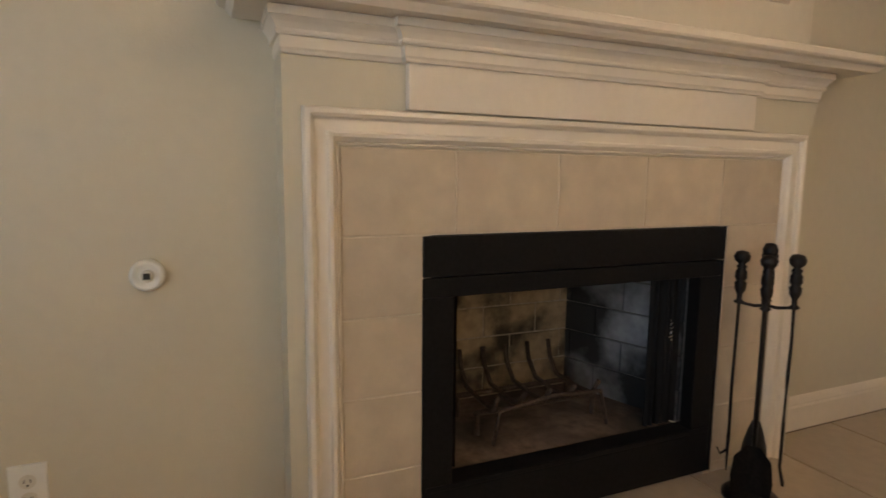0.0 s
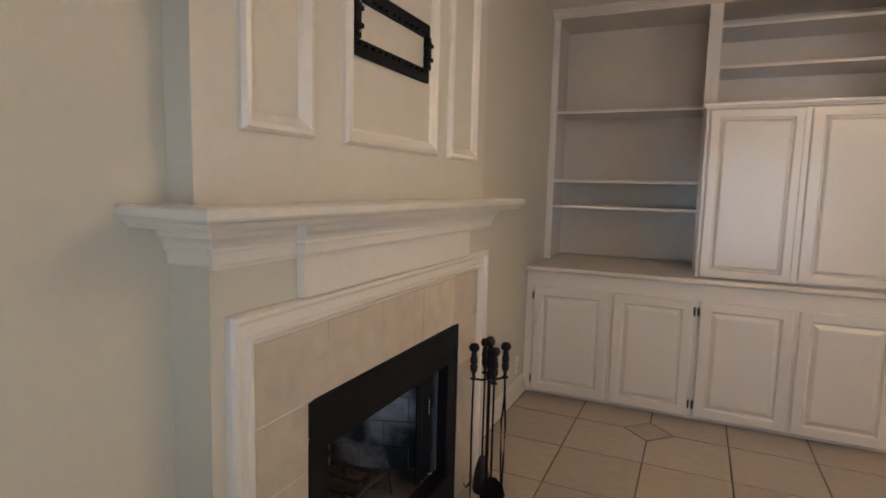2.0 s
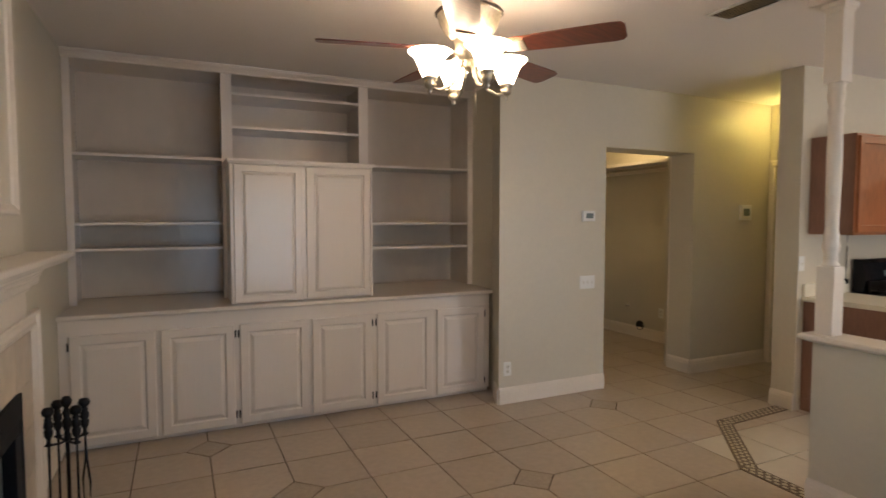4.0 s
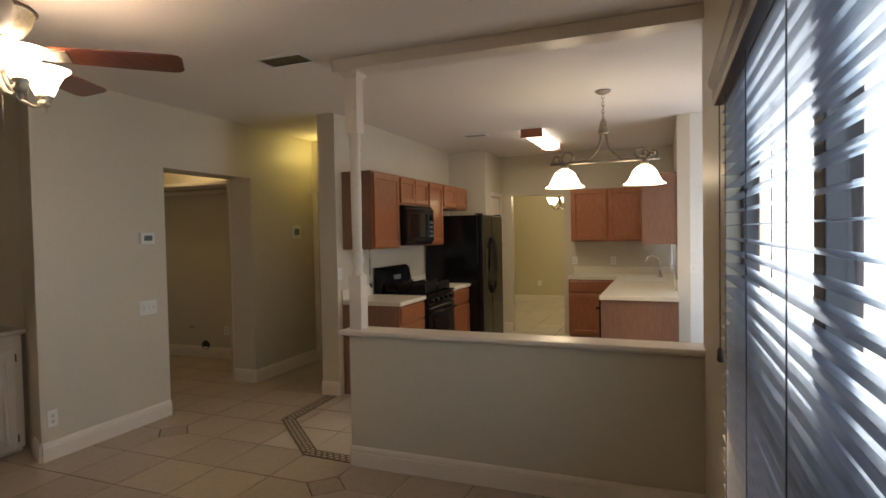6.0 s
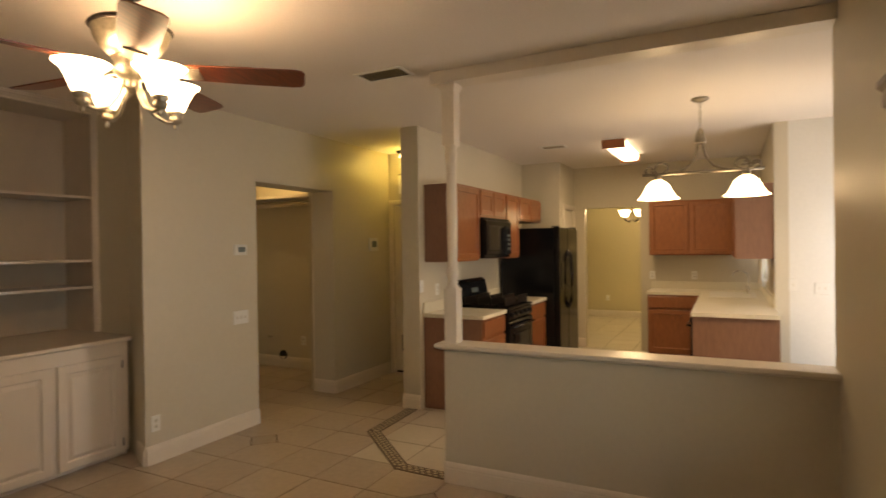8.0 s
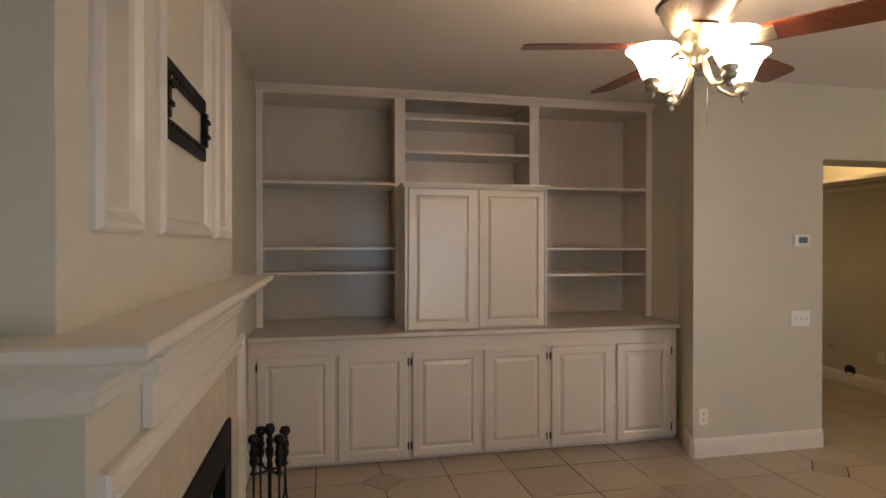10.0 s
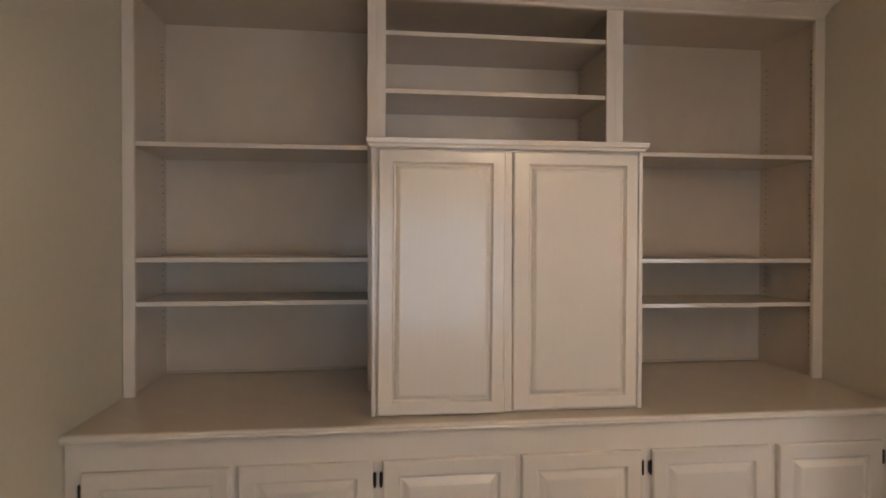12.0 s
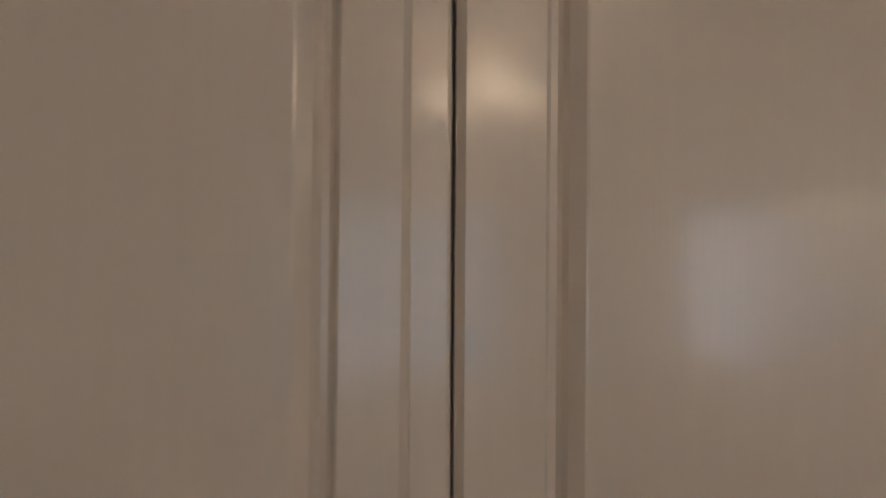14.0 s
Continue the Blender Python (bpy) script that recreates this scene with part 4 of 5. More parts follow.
def ceiling_vent(x, y, w, d, rz):
    v = thing("ceiling_vent", x, y, H, "white metal ceiling air vent with dark slots", "vent", "ceiling vents", rz)
    box("backing", -w / 2 + 0.015, w / 2 - 0.02, -d / 2 + 0.02, d / 2 - 0.02, -0.004, -0.0005, DARK, v)
    bm = bmesh.new()
    for a in ((-w / 2, w / 2, -d / 2, -d / 2 + 0.022), (-w / 2, w / 2, d / 2 - 0.022, d / 2), (-w / 2, -w / 2 + 0.022, -d / 2 + 0.022, d / 2 - 0.022), (w / 2 - 0.022, w / 2, -d / 2 + 0.022, d / 2 - 0.022)):
        bm_box(bm, *a, -0.010, -0.0005, 0.001)
    part("vent_frame", bm, PLASTIC, v)
    n = int((w - 0.05) / 0.02)
    for i in range(n):
        s = box("slat", -0.0035, 0.0035, -d / 2 + 0.022, d / 2 - 0.022, -0.0006, 0.0006, PEWTER, v)
        s.matrix_local = pose(-w / 2 + 0.03 + i * 0.02, 0, -0.006, 0, 8)
    return v


ceiling_vent(3.60, -2.10, 0.20, 0.36, 0)
ceiling_vent(6.9, -2.32, 0.20, 0.30, 0)

# ---------------------------------------------------------------- wall plates and controls


def plate(name, place, rz, w, h, label, category, kind="outlet", n=1):
    """A wall plate in the local xz plane, front to -y."""
    t = thing(name, *place, label, category, rz=rz)
    bm = bmesh.new()
    bm_panel(bm, w, h, [(0, 0.0), (0, 0.003), (0.003, 0.006)], Matrix.Translation((-w / 2, 0, -h / 2)))
    part("cover_plate", bm, PLASTIC, t)
    if kind == "outlet":
        for z in (-0.02, 0.02):
            bm = bmesh.new()
            bm_lathe(bm, [(0.016, 0.006), (0.016, 0.008), (0.0, 0.008)], 16, m=pose(0, 0, z, 90))
            part("socket", bm, ALMOND, t)
            bm = bmesh.new()
            for x in (-0.006, 0.006):
                bm_box(bm, x - 0.001, x + 0.001, -0.0088, -0.0082, z - 0.002, z + 0.006)
            bm_box(bm, -0.002, 0.002, -0.0088, -0.0082, z - 0.010, z - 0.006)
            part("slots", bm, DARK, t)
    elif kind == "switch":
        for i in range(n):
            x = (i - (n - 1) / 2) * 0.046
            box("toggle", x - 0.004, x + 0.004, -0.014, -0.005, -0.009, 0.006, ALMOND, t, 0.001)
            box("toggle_slot", x - 0.006, x + 0.006, -0.0068, -0.0058, -0.013, 0.013, ALMOND, t)
    return t


plate("wall_outlet", (0.001, -3.42, 0.29), 90, 0.072, 0.115, "white duplex outlet low on the sage wall", "outlet")
plate("wall_outlet", (0.001, -0.20, 0.24), 90, 0.072, 0.115, "white duplex outlet low beside the built-in", "outlet")
plate("wall_outlet", (3.13, -0.391, 0.29), 0, 0.072, 0.115, "white duplex outlet above the baseboard", "outlet")
plate("light_switch", (3.945, -0.391, 0.967), 0, 0.165, 0.115, "white three-gang light switch under the thermostat", "switch", "switch", 3)
plate("light_switch", (5.125, -1.511, 1.17), 0, 0.072, 0.115, "white light switch at the kitchen wall end", "switch", "switch")
plate("wall_outlet", (5.45, -1.511, 1.12), 0, 0.072, 0.115, "white outlet over the kitchen counter", "outlet")
plate("light_switch", (6.699, -4.68, 1.14), -90, 0.072, 0.115, "white light switch on the nook wall", "switch", "switch")
plate("light_switch", (6.699, -4.91, 1.11), -90, 0.118, 0.115, "white double light switch on the nook wall", "switch", "switch", 2)
plate("wall_outlet", (8.949, -3.17, 1.10), -90, 0.072, 0.115, "white outlet above the counter", "outlet")
plate("wall_outlet", (8.949, -3.72, 1.10), -90, 0.072, 0.115, "white outlet above the counter", "outlet")
plate("wall_outlet", (12.699, -1.85, 0.40), -90, 0.072, 0.115, "white outlet on the dining room wall", "outlet")
plate("wall_outlet", (6.049, 0.75, 0.36), -90, 0.072, 0.115, "grey utility outlet on the laundry wall", "outlet")

gas = thing("gas_valve", 0.001, -3.17, 0.745, "round white gas key valve plate with a dark key hole", "valve plate", rz=90)
bm = bmesh.new()
bm_lathe(bm, [(0.036, 0.0), (0.036, 0.012), (0.032, 0.020), (0.026, 0.022), (0.024, 0.018), (0.0, 0.018)], 32, m=pose(0, 0, 0, 90))
part("dish", bm, PLASTIC, gas, smooth=True)
bm = bmesh.new()
bm_lathe(bm, [(0.014, 0.018), (0.014, 0.024), (0.009, 0.026), (0.0, 0.026)], 20, m=pose(0, 0, 0, 90))
part("collar", bm, ALMOND, gas, smooth=True)
box("key_hole", -0.007, 0.007, -0.0275, -0.020, -0.007, 0.007, DARK, gas)

for name, x, z, w, h, lab in (("thermostat", 3.945, 1.545, 0.135, 0.092, "white thermostat with a grey display"), ("alarm_keypad", 5.97, 1.585, 0.165, 0.155, "white alarm keypad with a dark display on the hall wall")):
    t = thing(name, x, -0.391, z, lab, name.replace("_", " "))
    bm = bmesh.new()
    bm_panel(bm, w, h, [(0, 0), (0, 0.014), (0.004, 0.020), (0.01, 0.022)], Matrix.Translation((-w / 2, 0, -h / 2)))
    part("case", bm, PLASTIC, t)
    box("display", -w * 0.28, w * 0.30, -0.024, -0.0221, -h * 0.22, h * 0.26, LCD, t)
    for k in range(3):
        box("button", -0.03 + k * 0.025, -0.018 + k * 0.025, -0.0245, -0.022, -h * 0.40, -h * 0.31, ALMOND, t)

chime = thing("door_chime", 6.338, -0.66, 2.30, "white door chime box on the hall wall", "door chime", rz=-90)
box("case", -0.10, 0.10, -0.05, 0.0, -0.10, 0.12, PLASTIC, chime, 0.006)
box("upper_case", -0.075, 0.085, -0.045, 0.0, 0.135, 0.27, PLASTIC, chime, 0.006)
box("louvre", -0.09, 0.09, -0.048, -0.002, 0.121, 0.134, DARK, chime)
ls = thing("laundry_shelf", 6.049, 0.0, 2.185, "long cream painted shelf on a cleat across the laundry wall", "shelf")
box("board", -0.30, 0.0, 0.0, 1.88, 0.0, 0.022, TRIM, ls, 0.003)
box("front_lip", -0.314, -0.301, 0.0, 1.88, -0.014, 0.024, TRIM, ls, 0.003)
box("cleat", -0.020, 0.0, 0.0, 1.88, -0.090, -0.001, TRIM, ls, 0.003)
tube("hanging_rod", [(-0.24, 0.0, -0.06), (-0.24, 1.88, -0.06)], 0.014, PEWTER, ls, 10)
for y in (0.03, 1.82):
    box("rod_bracket", -0.26, -0.001, y, y + 0.02, -0.088, -0.002, TRIM, ls, 0.002)
dv = thing("dryer_vent", 6.049, 1.09, 0.155, "dark dryer vent hole in the laundry wall", "vent", rz=-90)
bm = bmesh.new()
bm_lathe(bm, [(0.062, 0.0), (0.062, 0.012), (0.052, 0.014), (0.052, 0.002), (0.0, 0.002)], 24, m=pose(0, 0, 0, 90))
part("vent_collar", bm, DARK, dv, smooth=True)
wv = thing("gas_stub", 6.049, 1.29, 0.385, "small metal gas stub on the laundry wall", "pipe", rz=-90)
tube("stub_pipe", [(0, 0, 0), (0, -0.05, 0), (0, -0.06, 0.03)], 0.012, PEWTER, wv, 10)
# ---------------------------------------------------------------- kitchen
KY = -1.511


def oak_cabinet(name, x, y, z, w, d, h, rz, fronts, label, toe=0.0, side=None):
    """Cabinet with its back at the local y=0 and its front towards -y; fronts: (x0, x1, z0, z1, kind)."""
    c = thing(name, x, y, z, label, "cabinet", "oak kitchen cabinets", rz)
    bm = bmesh.new()
    bm_box(bm, 0, w, -d, 0, toe, h, 0.001)
    if toe:
        bm_box(bm, 0.0, w, -d + 0.07, 0, 0.001, toe)
    part("body", bm, side or OAK_SIDE, c)
    box("face_frame", 0.0, w, -d - 0.004, -d - 0.0005, toe, h, OAK, c)
    for a, b, z0, z1, kind in fronts:
        rings = OAK_DOOR if kind == "door" else [(0, 0), (0, 0.016), (0.006, 0.020)]
        panel("door" if kind == "door" else "drawer_front", a, -d - 0.005, z0, b - a, z1 - z0, rings, OAK, c)
    return c


def doors(w, n, z0, z1, gap=0.02):
    ww = (w - gap * (n + 1)) / n
    return [(gap + i * (ww + gap), gap + i * (ww + gap) + ww, z0, z1, "door") for i in range(n)]


oak_cabinet("upper_cabinet", 5.20, KY, 1.40, 0.58, 0.32, 0.75, 0, doors(0.58, 1, 0.02, 0.73), "stained oak upper kitchen cabinet with one door")
oak_cabinet("upper_cabinet", 5.785, KY, 1.85, 0.76, 0.32, 0.30, 0, doors(0.76, 2, 0.02, 0.28), "short stained oak cabinet above the microwave")
oak_cabinet("upper_cabinet", 6.55, KY, 1.40, 0.46, 0.32, 0.75, 0, doors(0.46, 1, 0.02, 0.73), "stained oak upper kitchen cabinet with one door")
oak_cabinet("upper_cabinet", 7.02, KY, 1.85, 0.90, 0.32, 0.30, 0, doors(0.90, 2, 0.02, 0.28), "short stained oak cabinet above the refrigerator")
oak_cabinet("kitchen_base_cabinet", 5.17, KY, 0, 0.57, 0.60, 0.87, 0, [(0.02, 0.55, 0.70, 0.85, "drawer"), (0.02, 0.55, 0.40, 0.67, "drawer"), (0.02, 0.55, 0.12, 0.37, "drawer")], "stained oak base cabinet with drawers", 0.10)
oak_cabinet("kitchen_base_cabinet", 6.54, KY, 0, 0.60, 0.60, 0.87, 0, [(0.02, 0.58, 0.70, 0.85, "drawer")] + [(0.02, 0.58, 0.12, 0.67, "door")], "stained oak base cabinet between range and refrigerator", 0.10)
for x0, x1 in ((5.15, 5.745), (6.535, 7.15)):
    c = thing("kitchen_countertop", x0, KY, 0.872, "cream laminate kitchen countertop with a low backsplash", "countertop")
    box("top", 0, x1 - x0, -0.635, 0, 0, 0.038, COUNTER, c, 0.006)
    box("backsplash", 0, x1 - x0, -0.02, 0, 0.038, 0.14, COUNTER, c, 0.003)

rg = thing("gas_range", 5.76, KY, 0, "black gas range with iron grates and an oven window", "range")
box("body", 0, 0.76, -0.62, -0.02, 0.02, 0.895, APPLIANCE, rg, 0.006)
box("cooktop", -0.005, 0.765, -0.65, -0.02, 0.896, 0.915, APPLIANCE, rg, 0.006)
bm = bmesh.new()
bm_prism(bm, [(-0.02, 0.0), (-0.10, 0.0), (-0.12, 0.10), (-0.09, 0.24), (-0.05, 0.27), (-0.02, 0.27)], 0, 0.72)
bmesh.ops.transform(bm, matrix=Matrix(((0, 0, 1, 0.02), (1, 0, 0, 0), (0, 1, 0, 0.916), (0, 0, 0, 1))), verts=bm.verts)
part("backguard", bm, APPLIANCE, rg)
box("clock_display", 0.30, 0.46, -0.118, -0.1, 1.04, 1.09, LCD, rg)
od = panel("oven_door", 0.01, -0.622, 0.22, 0.74, 0.55, [(0, 0), (0, 0.025), (0.008, 0.032), (0.10, 0.032), (0.105, 0.028)], APPLIANCE, rg)
panel("oven_window", 0.13, -0.034, 0.14, 0.48, 0.27, [(0, 0), (0.004, 0.002)], GLASS_BLACK, od, label="dark oven window")
tube("oven_handle", [(0.06, -0.03, 0.49), (0.06, -0.07, 0.50), (0.68, -0.07, 0.50), (0.68, -0.03, 0.49)], 0.011, APPLIANCE, od, 10)
panel("control_panel", 0.0, -0.622, 0.79, 0.76, 0.10, [(0, 0), (0, 0.02), (0.004, 0.024)], APPLIANCE, rg)
box("storage_drawer", 0.01, 0.75, -0.645, -0.621, 0.04, 0.205, APPLIANCE, rg, 0.004)
for k in range(5):
    bm = bmesh.new()
    bm_lathe(bm, [(0.022, 0.0), (0.02, 0.022), (0.0, 0.024)], 14, m=pose(0.10 + 0.14 * k, -0.647, 0.84, 90))
    part("knob", bm, BLACK, rg, smooth=True)
for x0 in (0.03, 0.40):
    bm = bmesh.new()
    for k in range(4):
        bm_box(bm, x0, x0 + 0.33, -0.60 + k * 0.15, -0.588 + k * 0.15, 0.93, 1.009)
        bm_box(bm, x0 + k * 0.105, x0 + 0.012 + k * 0.105, -0.60, -0.138, 0.931, 0.944)
    for cx in (x0 + 0.002, x0 + 0.316):
        for cy in (-0.598, -0.15):
            bm_box(bm, cx, cx + 0.012, cy, cy + 0.012, 0.9155, 0.932)
    part("burner_grate", bm, IRON, rg)

mw = thing("microwave", 5.785, KY, 1.42, "black over-the-range microwave oven", "microwave")
box("body", 0.0, 0.755, -0.38, 0, 0, 0.425, APPLIANCE, mw, 0.005)
d = panel("door", 0.005, -0.381, 0.03, 0.58, 0.365, [(0, 0), (0, 0.018), (0.006, 0.024)], APPLIANCE, mw)
panel("door_window", 0.05, -0.0255, 0.05, 0.44, 0.26, [(0, 0), (0.004, 0.002)], GLASS_BLACK, d)
tube("handle", [(0.55, -0.02, 0.05), (0.55, -0.05, 0.06), (0.55, -0.05, 0.30), (0.55, -0.02, 0.31)], 0.008, APPLIANCE, d, 8)
panel("keypad", 0.59, -0.381, 0.03, 0.16, 0.365, [(0, 0), (0, 0.018), (0.006, 0.022)], APPLIANCE, mw)
for r in range(4):
    for k in range(3):
        box("key", 0.615 + k * 0.04, 0.645 + k * 0.04, -0.4055, -0.4032, 0.08 + r * 0.05, 0.11 + r * 0.05, LCD, mw)

fr = thing("refrigerator", 7.16, KY - 0.03, 0, "black side-by-side refrigerator with curved handles", "refrigerator")
box("body", 0, 0.92, -0.70, 0, 0.02, 1.76, APPLIANCE, fr, 0.006)
for x0, x1 in ((0.003, 0.40), (0.407, 0.917)):
    bm = bmesh.new()
    bm_box(bm, x0, x1, -0.765, -0.703, 0.06, 1.765, 0.012)
    part("door", bm, APPLIANCE, fr)
for x, sgn in ((0.365, -1), (0.445, 1)):
    tube("handle", [(x, -0.765, 0.75), (x, -0.80, 0.82), (x, -0.815, 1.10), (x, -0.80, 1.40), (x, -0.765, 1.48)], 0.013, APPLIANCE, fr, 10)
box("ice_dispenser", 0.09, 0.30, -0.772, -0.764, 1.0, 1.33, GLASS_BLACK, fr, 0.003)
box("toe_grille", 0.02, 0.90, -0.74, -0.70, 0.005, 0.055, DARK, fr)
for x in (0.05, 0.86):
    box("hinge_cap", x - 0.03, x + 0.03, -0.75, -0.66, 1.766, 1.782, APPLIANCE, fr, 0.004)

cord = thing("power_cord", 5.70, KY - 0.012, 1.02, "black power cord hanging on the wall beside the range", "cord")
tube("cable", [(0.0, 0.0, 0.375), (0.004, 0.0, 0.25), (-0.004, -0.002, 0.12), (0.002, 0.0, 0.0)], 0.005, CORD, cord, 7)
box("plug", -0.016, 0.020, -0.014, 0.012, -0.035, 0.004, BLACK, cord, 0.003)

# sink side
KS = -4.529
oak_cabinet("upper_cabinet", 8.949, -3.17, 1.385, 1.02, 0.33, 0.74, -90, doors(1.02, 2, 0.02, 0.72), "stained oak upper cabinet with two doors")
oak_cabinet("upper_cabinet", 7.32, KS, 1.385, 0.60, 0.33, 0.74, 180, doors(0.60, 1, 0.02, 0.72), "stained oak upper cabinet beside the sink window")
oak_cabinet("kitchen_base_cabinet", 8.949, -3.17, 0, 0.64, 0.60, 0.87, -90, [(0.02, 0.62, 0.70, 0.85, "drawer"), (0.02, 0.62, 0.12, 0.67, "door")], "stained oak base cabinet beside the doorway", 0.10)
oak_cabinet("kitchen_base_cabinet", 8.34, KS, 0, 1.60, 0.68, 0.87, 180, doors(1.60, 3, 0.12, 0.85), "stained oak sink base cabinet", 0.10)
dw = thing("dishwasher", 6.735, KS, 0, "black dishwasher at the end of the counter run", "dishwasher", rz=180)
box("body", 0, 0.60, -0.69, 0, 0.10, 0.865, APPLIANCE, dw, 0.004)
box("door", 0.005, 0.595, -0.72, -0.692, 0.11, 0.86, APPLIANCE, dw, 0.006)
tube("handle", [(0.08, -0.72, 0.77), (0.08, -0.75, 0.77), (0.52, -0.75, 0.77), (0.52, -0.72, 0.77)], 0.009, APPLIANCE, dw, 8)
box("kick_plate", 0.0, 0.60, -0.64, 0, 0.002, 0.095, DARK, dw)
ep = box("cabinet_end_panel", 6.11, 6.132, KS + 0.001, KS + 0.70, 0.002, 0.87, OAK_SIDE)
tagged(ep, "plain oak end panel closing the counter run", "panel")
c = thing("kitchen_countertop", 6.08, KS, 0.872, "cream L-shaped kitchen countertop with a backsplash", "countertop")
bm = bmesh.new()
bm_prism(bm, [(0, 0.001), (2.868, 0.001), (2.868, 1.37), (2.24, 1.37), (2.24, 0.71), (0, 0.71)], 0, 0.038)
part("top", bm, COUNTER, c)
box("backsplash", 2.85, 2.868, 0.02, 1.37, 0.038, 0.14, COUNTER, c, 0.003)
box("backsplash", 0.64, 2.85, 0.001, 0.02, 0.038, 0.14, COUNTER, c, 0.003)
box("sink_rim", 1.66, 2.41, 0.10, 0.60, 0.0385, 0.046, PLASTIC, c, 0.004, "white sink rim")
fc = thing("kitchen_faucet", 8.30, -4.36, 0.911, "chrome gooseneck kitchen faucet", "faucet")
lathe("faucet_base", [(0.03, 0), (0.03, 0.012), (0.016, 0.03), (0.014, 0.06), (0.0, 0.06)], CHROME, fc, 16)
tube("spout", [(0, 0, 0.05), (0, 0, 0.20), (-0.01, 0.03, 0.26), (-0.02, 0.09, 0.29), (-0.03, 0.16, 0.27), (-0.03, 0.18, 0.22)], 0.011, CHROME, fc, 10)
tube("lever", [(0.02, 0, 0.05), (0.06, 0.02, 0.09)], 0.007, CHROME, fc, 8)
w2 = thing("window_2", 7.92, -4.65, 1.08, "small window over the sink with a white frame", "window", kind="structure")
for a in ((0, 0.85, 0.02, 0.08, 0, 0.05), (0, 0.85, 0.02, 0.08, 0.87, 0.92), (0, 0.05, 0.02, 0.08, 0.05, 0.87), (0.80, 0.85, 0.02, 0.08, 0.05, 0.87), (0.05, 0.80, 0.03, 0.07, 0.44, 0.475)):
    box("window_frame", *a, PLASTIC, w2, 0.003)
p = box("pane", 0.05, 0.80, 0.045, 0.049, 0.05, 0.87, PANE, w2)
p.visible_shadow = False
cu = thing("lace_curtain", 7.96, -4.49, 1.02, "white patterned lace cafe curtain at the sink window", "curtain")
bm = bmesh.new()
rows = [[bm.verts.new((x * 0.02, 0.018 * math.sin(x * 1.1) * (1 - 0.3 * z), z * 0.11)) for x in range(39)] for z in range(9)]
for r0, r1 in zip(rows, rows[1:]):
    for i in range(38):
        bm.faces.new((r0[i], r0[i + 1], r1[i + 1], r1[i]))
part("drape", bm, LACE, cu, smooth=True)
tube("curtain_rod", [(-0.04, 0, 0.885), (0.80, 0, 0.885)], 0.006, PLASTIC, cu, 8)
w3 = thing("window_3", 5.10, -5.72, 0.25, "large breakfast nook window with a white frame", "window", kind="structure")
for a in ((0, 1.5, 0.02, 0.08, 0, 0.06), (0, 1.5, 0.02, 0.08, 1.84, 1.90), (0, 0.06, 0.02, 0.08, 0.06, 1.84), (1.44, 1.5, 0.02, 0.08, 0.06, 1.84), (0.72, 0.78, 0.02, 0.08, 0.06, 1.84)):
    box("window_frame", *a, PLASTIC, w3, 0.003)

# pendant over the nook
pd = thing("pendant_light", 5.36, -3.94, H, "scrolled pewter two-light island pendant with lit alabaster shades", "pendant light")
lathe("canopy", [(0.065, -0.001), (0.065, -0.012), (0.03, -0.03), (0.0, -0.035)], PENDANT, pd)
for k in range(7):
    bm = bmesh.new()
    z = -0.035 - k * 0.030
    bm_tube(bm, [(0.010 * math.cos(a) if k % 2 else 0, 0 if k % 2 else 0.010 * math.cos(a), z - 0.018 + 0.018 * math.sin(a)) for a in np.linspace(0, 2 * math.pi, 11)], 0.0028, 6)
    part("chain_link", bm, PENDANT, pd, smooth=True)
lathe("bell_cap", [(0.008, -0.235), (0.014, -0.245), (0.026, -0.26), (0.038, -0.32), (0.044, -0.345), (0.040, -0.36), (0.0, -0.36)], PENDANT, pd, 18)


def curve(name, f, n, r):
    tube(name, [f(i / n) for i in range(n + 1)], r, PENDANT, pd, 7)


for s in (-1, 1):
    curve("scroll_arm", lambda u, s=s: (0, s * (0.022 + 0.25 * u ** 2.2), -0.35 - 0.235 * math.sin(u * math.pi / 2) ** 0.9), 14, 0.010)
    curve("scroll", lambda u, s=s: (0, s * (0.27 + 0.055 * (1 - 0.55 * u) * math.cos(math.pi * (1.2 + 2.4 * u)) - 0.05 * u + 0.045), -0.535 + 0.055 * (1 - 0.55 * u) * math.sin(math.pi * (1.2 + 2.4 * u))), 22, 0.009)
    curve("scroll", lambda u, s=s: (0, s * (0.385 + 0.040 * (1 - 0.5 * u) * math.cos(math.pi * (1.1 + 2.2 * u))), -0.548 + 0.040 * (1 - 0.5 * u) * math.sin(math.pi * (1.1 + 2.2 * u))), 18, 0.008)
for k in range(7):
    bm = bmesh.new()
    a = k * 0.9
    bmesh.ops.create_icosphere(bm, subdivisions=1, radius=0.016, matrix=Matrix.Translation((0.012 * math.cos(a), -0.30 - 0.022 * k * 0.8, -0.545 + 0.022 * math.sin(a * 1.7))) @ Matrix.Diagonal((0.6, 1.3, 0.8, 1)))
    part("leaf", bm, PENDANT, pd)
tube("cross_bar", [(0, -0.44, -0.585), (0, 0.44, -0.585)], 0.013, PENDANT, pd, 10)
